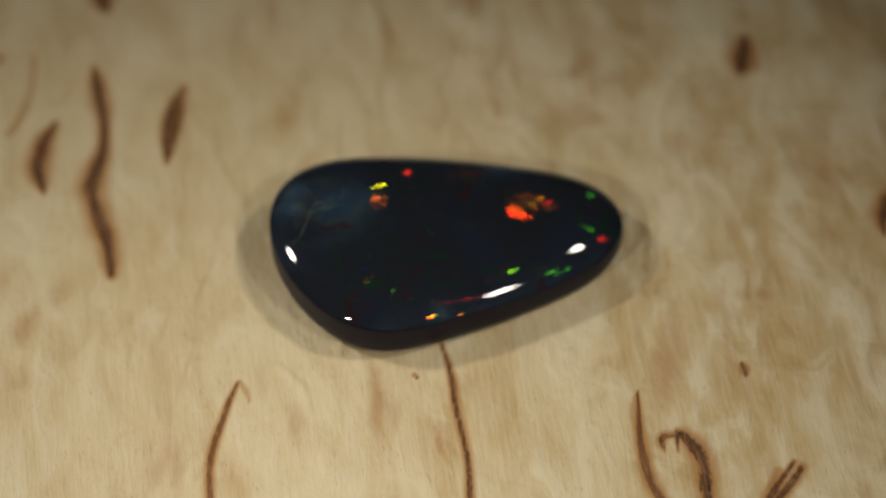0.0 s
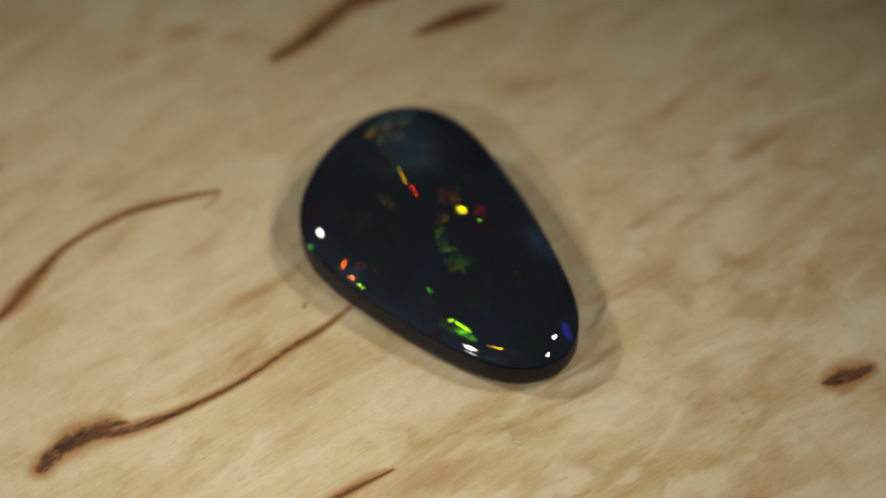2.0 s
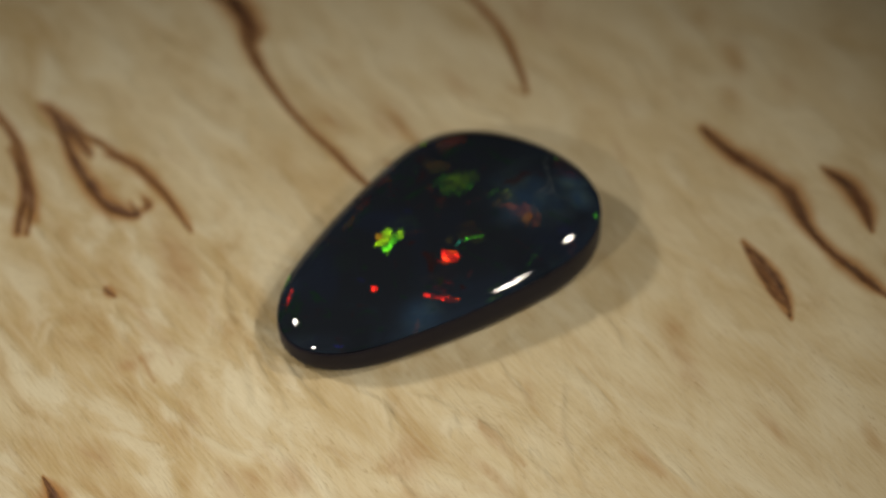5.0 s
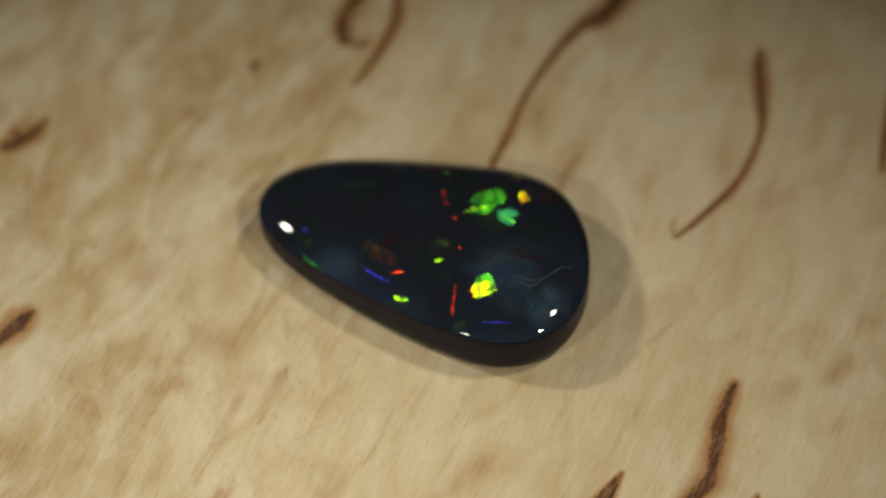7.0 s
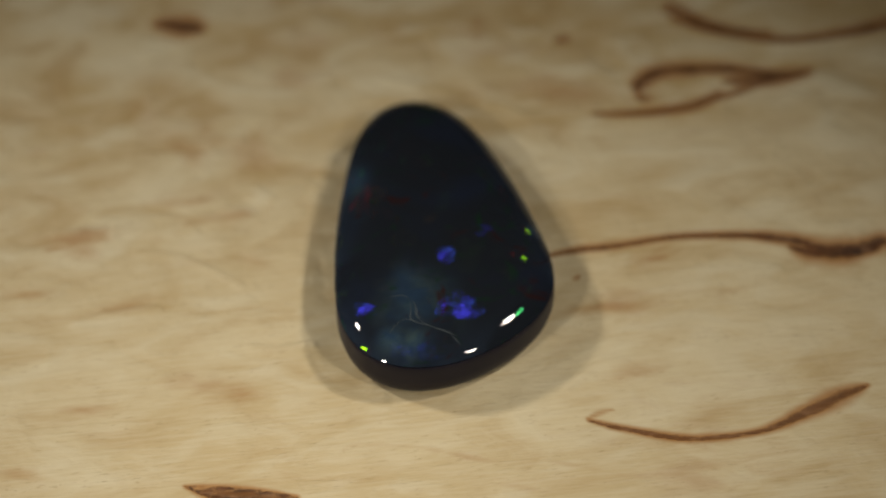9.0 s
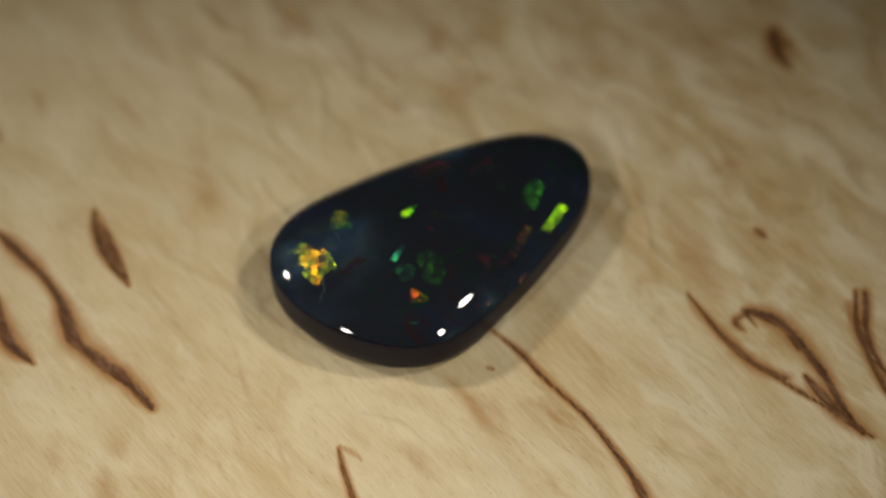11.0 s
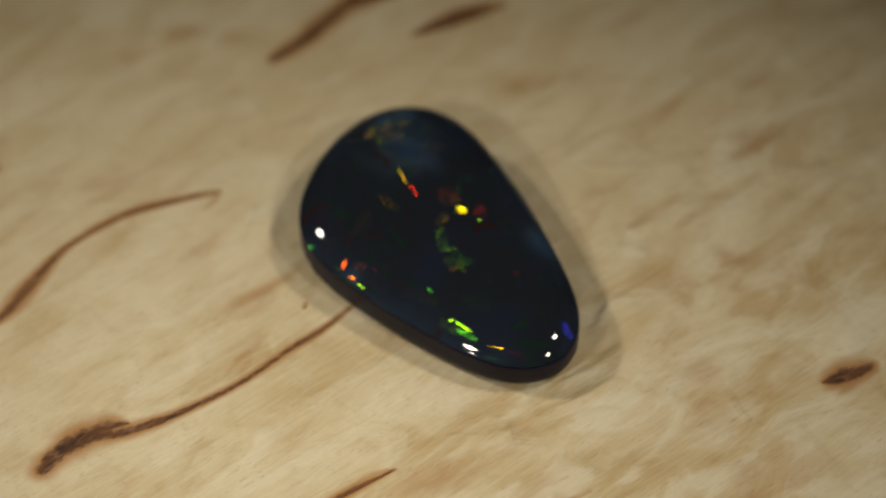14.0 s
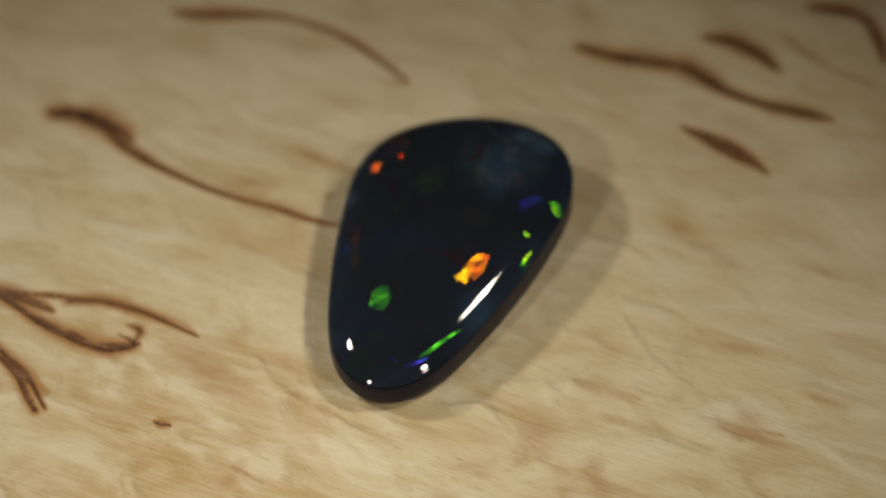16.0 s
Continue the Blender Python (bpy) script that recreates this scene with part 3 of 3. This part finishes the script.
flash(0.02, -3.93, 0.19, 0.16, -7, "orange", -100, 41.7, 0.9)
flash(7.10, 0.01, 0.15, 0.11, 41, "red", -103, 43.2, 0.9)
flash(-1.95, -4.43, 0.30, 0.06, 9, "green", -98, 41.4, 0.72)
flash(-0.41, -0.21, 0.17, 0.26, 29, "red", -84, 43.2, 0.7)
flash(1.43, -2.73, 0.97, 0.28, 6, "red", -85, 42.1, 0.74)
flash(2.84, -2.36, 0.70, 0.12, 38, "blue", -86, 42.1, 2.00)
flash(5.22, -0.33, 0.53, 0.08, 40, "green", -87, 42.7, 0.64)
flash(2.98, 2.91, 0.32, 0.24, 20, "green", -123, 31.4, 0.72)
flash(0.08, 0.23, 0.38, 0.42, 21, "yellow", -108, 30.0, 1)
flash(0.95, -0.31, 0.80, 0.27, -21, "lime", -108, 29.8, 1)
flash(2.15, -0.26, 0.71, 0.53, 22, "lime", 1, 26.2, 1)
flash(2.30, -0.55, 0.26, 0.23, 44, "yellow", 1, 26.1, 1)
flash(0.45, 1.72, 0.34, 0.55, 52, "red", -1, 26.9, 1)
flash(3.66, 1.38, 0.14, 0.13, 52, "red", -1, 25.5, 0.7)
flash(-0.09, -3.48, 0.34, 0.20, 44, "orange", -109, 28.1, 1)
flash(1.97, -3.12, 0.45, 0.08, 36, "blue", -110, 28.5, 2.00)
flash(-0.57, -4.13, 0.23, 0.18, 32, "lime", -109, 27.7, 0.8)
flash(6.50, -0.35, 0.62, 0.06, 45, "red", 1, 24.1, 0.9)
flash(6.05, -1.27, 0.44, 0.06, 44, "green", 2, 24.3, 0.64)
flash(-5.72, 2.78, 0.26, 0.31, 42, "orange", -103, 30.4, 0.9)
flash(-0.54, -3.90, 0.18, 0.25, 42, "orange", -93, 27.9, 1)
flash(0.09, -3.92, 0.22, 0.16, 41, "orange", -93, 27.8, 1)
flash(0.60, -3.80, 0.32, 0.09, 12, "lime", -94, 27.9, 0.9)
flash(0.05, 1.11, 0.27, 0.18, 38, "yellow", 15, 27.0, 0.8)
flash(5.75, -1.02, 0.50, 0.06, 42, "yellow", -97, 29.1, 0.9)
flash(4.92, -1.50, 0.63, 0.12, 24, "green", -97, 28.9, 0.36)
flash(4.02, -1.75, 0.18, 0.07, 60, "lime", -96, 28.8, 0.9)
flash(-2.11, -4.48, 0.17, 0.12, 30, "green", -92, 27.6, 0.64)
flash(6.56, 1.85, 0.21, 0.56, 81, "blue", 15, 24.0, 0.6)
flash(-5.10, 0.99, 1.13, 0.63, 96, "yellow", -74, 31.0, 1.2)
flash(-5.30, 0.28, 0.49, 0.23, 76, "orange", -74, 30.7, 1)
flash(-0.79, 0.96, 0.46, 0.63, 77, "orange", 30, 27.2, 1.1)
flash(-1.29, 2.15, 0.38, 0.30, 85, "green", 28, 27.1, 0.42)
flash(4.39, -1.81, 1.03, 0.22, 23, "lime", -81, 28.3, 1)
flash(4.02, -0.63, 0.84, 0.39, 35, "green", -81, 28.9, 0.22)
flash(4.24, 1.18, 0.27, 0.24, 33, "blue", 31, 25.3, 1)
flash(-5.89, 0.28, 0.96, 0.47, 91, "red", 24, 39.8, 1)
flash(-2.97, 1.53, 0.70, 0.55, 119, "orange", 24, 38.8, 1)
flash(-1.62, -2.49, 0.83, 0.48, 145, "yellow", 27, 38.9, 1.1)
flash(-2.22, -3.06, 0.23, 0.23, 75, "orange", 27, 39.2, 0.9)
flash(-0.75, -2.79, 0.46, 0.11, 65, "green", 28, 38.7, 0.8)
flash(-0.62, -1.56, 0.27, 0.17, 82, "orange", 27, 38.5, 0.8)
flash(-0.14, -0.15, 0.23, 0.19, 53, "orange", 26, 38.1, 0.7)
flash(3.81, -0.34, 0.55, 0.75, 84, "green", 27, 36.8, 0.25)
flash(3.01, 3.47, 0.15, 0.62, 125, "orange", 25, 36.3, 1)
flash(-3.98, 3.60, 0.18, 0.29, 131, "orange", 23, 38.7, 0.8)
flash(6.01, -1.24, 0.41, 0.19, 49, "lime", -25, 40.9, 0.8)
flash(4.20, -1.88, 0.16, 0.45, 83, "green", -65, 27.9, 0.42)
flash(-2.70, -3.34, 0.70, 0.42, 177, "orange", 42, 39.4, 1)
flash(-3.04, 1.41, 1.04, 0.49, 103, "orange", 39, 38.6, 1)
flash(-2.74, 0.47, 0.27, 0.56, 104, "yellow", 40, 38.7, 1)
flash(-2.27, 3.38, 0.13, 0.83, 116, "green", 38, 37.8, 0.8)
flash(3.99, 0.71, 0.46, 0.12, 128, "blue", 42, 36.7, 1.80)
flash(0.70, -1.07, 0.23, 0.20, 97, "blue", 42, 38.1, 0.68)
flash(1.22, 2.51, 0.49, 0.52, 118, "red", 40, 37.1, 0.27)
flash(1.27, 2.29, 0.86, 0.38, 165, "orange", 56, 37.1, 1.1)
flash(1.73, 2.03, 0.42, 0.28, 157, "yellow", 56, 37.1, 1)
flash(-1.61, -3.59, 0.27, 0.45, 94, "orange", 57, 39.3, 0.9)
flash(-0.47, 3.75, 0.44, 0.11, 179, "lime", 54, 36.9, 1)
flash(-3.09, 3.68, 0.21, 0.29, 126, "lime", 53, 37.5, 1)
flash(4.14, -0.18, 0.49, 0.58, 111, "green", 58, 37.2, 0.26)
flash(-2.62, 2.75, 0.70, 0.31, 152, "blue", 54, 37.8, 0.6)
flash(4.89, 2.63, 0.76, 0.10, 158, "green", 58, 36.1, 0.42)
flash(5.88, 2.27, 0.54, 0.09, 140, "blue", 59, 36.0, 1.60)
flash(-1.81, -1.26, 0.95, 0.70, -169, "lime", 77, 43.7, 3.2)
flash(1.30, -0.57, 1.04, 0.48, 165, "lime", 76, 43.3, 0.8)
flash(1.26, -0.05, 0.87, 0.11, 155, "orange", 76, 43.1, 0.8)
flash(-0.86, 1.22, 0.65, 0.54, -173, "yellow", 74, 42.9, 0.9)
flash(-1.01, 1.40, 0.53, 0.41, -173, "lime", 74, 42.9, 0.8)
flash(-0.55, -0.62, 0.26, 0.34, 140, "orange", 75, 43.5, 1)
flash(0.10, -0.94, 0.13, 0.16, -173, "red", 75, 43.5, 0.9)
flash(-4.90, 1.40, 0.29, 0.31, -164, "green", 72, 43.2, 0.36)
flash(-5.16, 2.13, 0.20, 0.25, -163, "lime", 71, 42.9, 0.9)
flash(6.71, 1.47, 0.62, 0.35, 176, "green", 79, 42.1, 0.22)
flash(5.23, 3.05, 0.74, 0.11, 166, "green", 77, 41.6, 0.64)
flash(-1.07, -3.41, 0.14, 0.26, -175, "red", 38, 31.1, 0.8)
flash(-1.30, -1.95, 0.84, 0.64, -119, "green", 164, 26.8, 0.43)
flash(-2.40, -1.59, 0.52, 0.46, 163, "teal", 164, 26.3, 0.8)
flash(-2.40, -2.81, 0.25, 0.36, -141, "yellow", 163, 26.4, 1)
flash(-3.08, 2.18, 0.40, 0.42, -151, "yellow", 163, 25.6, 1.1)
flash(-3.14, 1.94, 0.50, 0.66, -130, "lime", 166, 25.6, 0.7)
flash(0.98, 3.16, 0.87, 0.10, 175, "blue", 97, 42.1, 2.40)
flash(-0.38, 3.61, 0.32, 0.11, -171, "lime", 96, 41.8, 0.9)
flash(-4.37, 3.05, 0.79, 0.06, -154, "blue", 93, 42.0, 1.80)
flash(0.25, 2.81, 0.31, 0.09, -151, "red", 96, 42.2, 0.6)
flash(-2.43, 3.02, 0.05, 0.72, -158, "red", 94, 42.1, 0.54)
flash(-2.12, -0.65, 0.44, 0.13, -149, "teal", 180, 26.3, 0.9)
flash(-2.54, -2.56, 0.24, 0.17, -125, "orange", 178, 26.0, 1)
flash(-0.73, 0.93, 0.41, 0.21, -167, "lime", -179, 26.9, 0.8)
flash(0.47, 1.90, 0.38, 0.27, -143, "orange", 111, 42.7, 0.54)
flash(-0.54, 3.91, 0.59, 0.15, 176, "lime", 111, 41.7, 0.8)
flash(-5.09, 1.44, 0.84, 0.28, -98, "green", -178, 24.9, 0.15)
flash(-4.56, 3.37, 0.67, 0.07, -154, "blue", 109, 41.5, 1.80)
flash(4.72, 2.45, 1.21, 0.11, 164, "blue", 114, 42.9, 1.40)
flash(-3.28, 3.81, 0.33, 0.09, -166, "lime", 110, 41.4, 0.9)
flash(-0.33, 3.89, 0.62, 0.19, 180, "lime", 87, 27.9, 1)
flash(-2.75, -2.73, 0.17, 0.13, -108, "yellow", -166, 25.7, 0.9)
flash(-0.42, -3.12, 0.58, 0.40, -117, "blue", -171, 37.6, 0.7)
flash(-6.33, 0.74, 0.39, 0.16, -99, "blue", -168, 35.7, 1.1)
flash(-3.15, -1.89, 0.65, 0.33, -86, "blue", -170, 36.8, 0.68)
flash(1.57, 3.06, 0.12, 0.82, -126, "red", 104, 28.6, 0.6)
flash(-1.86, -3.30, 0.13, 0.15, -88, "green", -171, 37.1, 0.72)
flash(-5.58, 2.85, 0.37, 0.06, -127, "green", 98, 27.8, 0.72)
flash(-4.22, -0.82, 0.97, 0.58, -85, "blue", -153, 36.6, 0.7)
flash(-1.79, -0.32, 0.37, 0.54, -87, "blue", -154, 37.5, 0.6)
flash(-0.39, -1.96, 0.51, 0.43, -80, "blue", -155, 37.6, 0.6)
flash(-4.12, 2.83, 0.52, 0.32, -105, "blue", 115, 27.7, 0.68)
flash(-5.65, 2.90, 0.28, 0.11, -129, "lime", 114, 27.2, 1)
flash(1.29, 2.81, 0.17, 0.99, -126, "red", -135, 39.0, 1)
flash(1.69, -3.48, 0.19, 0.45, -30, "orange", -139, 37.4, 1)
flash(6.10, 1.16, 0.19, 0.26, -71, "green", -138, 39.7, 0.64)
flash(3.33, 1.29, 0.11, 0.39, -109, "teal", -137, 39.1, 0.9)
flash(3.72, 1.98, 0.18, 0.22, -83, "blue", -137, 39.4, 0.9)
flash(3.73, 0.98, 1.05, 0.67, 11, "orange", -122, 44.0, 0.45)
flash(3.84, 1.09, 0.59, 0.29, 25, "yellow", -122, 44.0, 0.45)
flash(-2.30, 0.94, 0.40, 0.49, -8, "orange", -119, 43.2, 0.9)
flash(-0.23, -0.66, 0.52, 0.10, -58, "green", -120, 43.0, 0.36)
flash(0.90, -3.37, 1.24, 0.08, 10, "red", -122, 42.2, 0.8)
flash(6.76, -0.29, 0.32, 0.09, 26, "red", -124, 43.9, 0.9)

flash(-2.38, 1.14, 0.22, 0.14, -35, "orange", -113, 43.3, 1)
flash(5.97, -0.00, 0.38, 0.10, -20, "green", -117, 43.8, 0.35)
flash(2.95, -2.11, 0.25, 0.08, 26, "lime", -116, 42.8, 0.9)
flash(4.44, -1.95, 0.35, 0.05, 25, "green", -117, 42.9, 0.7)
flash(-4.48, 0.70, 0.68, 0.07, 9, "teal", -111, 42.9, 0.045)
flash(-4.52, 3.61, 0.33, 0.10, 18, "green", -111, 43.6, 0.3)
flash(-1.69, -3.84, 0.30, 0.10, 27, "lime", 47, 28.7, 0.8)
flash(-0.34, -4.20, 0.20, 0.08, 17, "lime", 48, 28.3, 0.9)
flash(4.17, -1.94, 0.73, 0.10, 24, "lime", 49, 26.4, 0.7)
flash(6.01, -1.10, 0.45, 0.09, 49, "lime", 50, 25.5, 1)
flash(7.11, 0.04, 0.17, 0.07, 70, "green", 50, 24.8, 0.8)
flash(7.23, 0.42, 0.12, 0.05, 81, "lime", 50, 24.7, 0.8)
flash(4.12, 2.82, 0.25, 0.12, 42, "green", 46, 24.9, 0.35)
flash(-1.70, 2.18, 0.27, 0.14, 79, "green", 43, 27.0, 0.3)
flash(3.49, -0.39, 0.80, 0.30, 18, "green", 48, 26.2, 0.30)
flash(0.95, -2.77, 0.15, 0.06, 47, "orange", 48, 27.6, 0.4)
flash(3.72, 1.90, 0.27, 0.12, -45, "blue", -140, 39.4, 2.00)
flash(3.27, 1.29, 0.28, 0.09, -147, "teal", -140, 39.2, 0.5)
flash(3.14, 0.14, 0.27, 0.11, -52, "lime", -140, 38.9, 0.7)
flash(1.21, 2.70, 0.84, 0.11, 1, "red", -138, 38.9, 1.1)
flash(1.40, 3.08, 0.99, 0.07, -1, "green", -138, 39.0, 0.7)
flash(1.80, -3.45, 0.43, 0.09, -161, "orange", -142, 37.5, 1)
flash(0.55, -3.82, 0.15, 0.07, -141, "orange", -141, 37.1, 0.8)
flash(-1.25, 1.12, 0.28, 0.05, -97, "lime", -138, 38.0, 0.5)
flash(-3.21, -3.52, 0.23, 0.08, -28, "teal", -139, 36.3, 1)
flash(-3.60, -3.25, 0.32, 0.04, -41, "teal", -139, 36.2, 0.8)
flash(-6.09, -0.09, 0.11, 0.07, -118, "green", -136, 36.3, 0.8)
flash(-5.57, -0.21, 0.17, 0.03, -25, "orange", -137, 36.4, 0.9)
flash(-1.45, -3.93, 0.15, 0.10, -107, "blue", -140, 36.6, 1.60)
flash(1.83, -3.46, 0.76, 0.04, 22, "lime", 34, 27.0, 0.8)
flash(0.58, -3.83, 0.32, 0.04, 9, "green", 33, 27.6, 0.8)
flash(-1.72, -1.17, 0.59, 0.20, 11, "yellow", 31, 28.0, 0.5)
flash(-2.35, -2.90, 0.19, 0.10, 67, "red", 7, 44.1, 1)
flash(2.41, -2.66, 0.18, 0.10, 60, "blue", 8, 42.4, 2.40)
flash(-1.26, 3.30, 0.14, 0.08, 80, "lime", 4, 43.4, 0.7)
flash(4.04, 2.96, 0.43, 0.10, 154, "green", 4, 41.5, 0.9)
flash(4.79, 2.63, 0.33, 0.06, 167, "green", 4, 41.3, 0.6)
flash(5.82, 2.36, 0.41, 0.07, 152, "blue", 5, 40.9, 2.00)
flash(6.18, 1.51, 0.24, 0.06, 75, "blue", 5, 40.9, 1.20)
flash(-1.72, -0.36, 0.37, 0.40, -107, "blue", -134, 26.6, 0.45)
flash(-4.10, -0.96, 0.74, 0.70, -99, "blue", -133, 25.6, 0.4)
flash(-6.05, 0.82, 1.29, 0.40, -92, "blue", -130, 25.6, 0.09)
flash(-0.29, -3.59, 0.19, 0.06, -145, "lime", -137, 25.8, 0.8)
flash(-1.78, -3.38, 0.15, 0.08, -123, "lime", -136, 25.5, 0.8)
flash(-1.66, -2.89, 0.10, 0.05, -140, "red", -135, 25.7, 0.7)
flash(-4.18, -3.11, 0.29, 0.06, -40, "teal", -134, 24.8, 0.7)
flash(3.61, 3.45, 0.68, 0.12, 170, "green", 98, 42.0, 0.25)
flash(4.57, 2.43, 0.15, 0.10, 157, "blue", 99, 42.5, 1.20)
flash(0.42, -1.42, 0.17, 0.05, 134, "red", 96, 43.7, 0.8)
flash(0.05, -0.93, 0.16, 0.05, 135, "red", 96, 43.5, 0.6)
flash(-0.58, -0.37, 0.19, 0.05, -170, "red", 95, 43.3, 0.5)
flash(-1.49, 0.82, 0.12, 0.06, 165, "red", 95, 42.9, 0.8)
flash(0.14, 2.80, 0.26, 0.08, -149, "orange", 96, 42.2, 0.5)
flash(-1.07, 1.71, 0.20, 0.09, -141, "lime", 95, 42.6, 0.6)
flash(0.96, -2.57, 0.14, 0.08, -168, "green", 96, 44.0, 0.7)
flash(-2.48, -1.38, 0.52, 0.10, 177, "green", 94, 43.6, 0.9)
flash(-1.17, -1.24, 0.53, 0.12, -130, "lime", 95, 43.6, 0.7)
flash(-2.61, 0.00, 0.53, 0.05, -5, "yellow", 15, 28.2, 0.6)
flash(-1.58, -0.01, 0.44, 0.05, -7, "red", 15, 27.8, 0.6)
flash(0.04, 1.10, 0.20, 0.08, 29, "yellow", 15, 27.0, 0.8)
flash(0.85, 1.46, 0.19, 0.06, 38, "lime", 15, 26.6, 0.4)
flash(2.53, -1.83, 0.23, 0.08, 3, "green", 18, 26.3, 0.5)
flash(4.53, -1.52, 0.51, 0.06, 19, "lime", 18, 25.3, 0.8)
flash(-2.87, 0.07, 0.28, 0.06, 44, "lime", -82, 43.4, 0.5)
flash(-2.34, 0.27, 0.16, 0.06, 48, "orange", -83, 43.5, 0.35)
flash(-4.30, 0.71, 0.37, 0.05, 16, "green", -82, 43.7, 0.3)
flash(5.02, -0.39, 0.58, 0.06, 40, "lime", -87, 42.7, 0.8)
flash(2.28, -2.50, 0.14, 0.06, 53, "yellow", -85, 42.1, 0.7)
flash(-0.33, -3.76, 0.32, 0.10, 15, "green", -84, 41.8, 0.4)
flash(0.27, -3.86, 0.20, 0.05, 14, "yellow", -84, 41.7, 0.5)
flash(2.02, -3.37, 0.52, 0.05, 20, "lime", -85, 41.7, 0.8)
flash(6.70, -0.67, 0.37, 0.05, 55, "green", -88, 42.4, 0.6)
flash(5.92, -1.19, 0.15, 0.06, 32, "lime", -88, 42.3, 0.4)
flash(-1.91, -3.78, 0.20, 0.05, 35, "blue", -83, 41.9, 1.00)
flash(-0.28, 3.92, 0.67, 0.08, 177, "lime", -161, 27.4, 1)
flash(-3.11, 3.82, 0.13, 0.06, -169, "lime", -161, 26.3, 0.9)
flash(-1.09, -3.49, 0.20, 0.06, -151, "red", -167, 26.2, 0.7)
flash(-1.71, -3.20, 0.15, 0.09, -150, "green", -167, 26.0, 0.9)
flash(-2.65, -2.84, 0.13, 0.07, -154, "lime", -166, 25.7, 1)
flash(-2.53, -2.63, 0.09, 0.06, -114, "yellow", -166, 25.8, 0.7)
flash(-2.87, -2.26, 0.19, 0.12, -142, "blue", -166, 25.7, 2.00)
flash(-2.61, -1.67, 0.26, 0.06, -75, "green", -165, 25.9, 0.6)
flash(0.04, 2.37, 0.11, 0.06, -159, "red", -163, 27.4, 0.5)
flash(-5.65, -1.28, 0.15, 0.09, -69, "blue", -165, 24.5, 1.40)
flash(5.28, 2.92, 0.48, 0.10, 159, "teal", -163, 29.4, 0.3)
flash(-4.25, 3.51, 0.32, 0.05, -156, "blue", -161, 25.8, 0.80)
flash(4.49, 1.07, 0.41, 0.07, 37, "red", -116, 44.0, 0.5)
flash(-0.26, -4.00, 0.27, 0.10, 13, "yellow", -115, 41.7, 1)
flash(6.49, -0.32, 0.28, 0.14, 35, "red", -118, 43.7, 0.2)
flash(-0.78, 1.52, 0.39, 0.06, -19, "green", -1, 27.5, 0.8)
flash(-0.12, 1.45, 0.24, 0.06, 20, "teal", -1, 27.2, 0.5)
flash(0.73, -3.04, 0.59, 0.06, 9, "orange", 3, 26.8, 0.3)
flash(6.06, -1.20, 0.35, 0.04, 42, "lime", 2, 24.3, 0.8)
flash(7.04, -0.12, 0.13, 0.05, 66, "green", 1, 23.8, 0.6)
flash(-5.74, -0.35, 0.20, 0.10, -1, "green", 1, 29.5, 0.35)
flash(-2.50, 0.09, 0.36, 0.05, 14, "green", 1, 28.2, 0.3)
flash(-1.81, -3.92, 0.17, 0.04, 19, "lime", 4, 27.9, 0.5)
flash(5.91, 2.62, 0.27, 0.08, -29, "blue", -2, 24.4, 0.80)
flash(-2.29, 1.72, 0.34, 0.1, 21, "yellow", -112, 43.5, 1.1)


def vein(width, *points):
    """A fine pale healed crack that follows the polished surface."""
    curve = spline(points, 8)
    verts = []
    for i, (x, y) in enumerate(curve):
        dx, dy = curve[min(i + 1, len(curve) - 1)] - curve[max(i - 1, 0)]
        k = width * (0.35 + 0.65 * math.sin(math.pi * (i + 0.5) / len(curve))) / math.hypot(dx, dy)
        for side in (-1, 1):
            near, m, _, _ = SURFACE.find_nearest(Vector((x - dy * k * side, y + dx * k * side, 2.9)) * MM)
            verts.append(near + (m if m.z > 0 else -m) * 0.004 * MM)
    faces = [(2 * i, 2 * i + 1, 2 * i + 3, 2 * i + 2) for i in range(len(curve) - 1)]
    mesh_object("vein", verts, faces, VEIN, opal, "fine pale grey crack line")


vein(0.035, (-3.88, 1.08), (-4.34, 1.07), (-4.80, 1.03), (-5.09, 0.34), (-5.53, -0.69))
vein(0.03, (-4.80, 1.03), (-4.77, 1.37), (-5.09, 1.74), (-5.37, 1.94))
vein(0.022, (-3.88, 1.08), (-3.66, 1.35), (-3.67, 1.89))
vein(0.03, (-4.86, 0.38), (-4.66, 0.78), (-4.26, 0.85), (-3.77, 1.04))
vein(0.02, (-5.55, -0.54), (-5.76, -0.72), (-6.05, -0.95))
vein(0.03, (-4.10, 0.89), (-4.66, 0.83), (-5.06, 0.36), (-5.38, -0.49))


def motions():
    """The board turns clockwise as seen from above, and carries the stone."""
    rows = []
    for k in range(-1, 34):
        t = k * 0.5
        rows.append((t, pose(0, 0, 0, 0, 0, -360 * t / PERIOD)))
    walk(board, rows)
    walk(opal, rows)


motions()
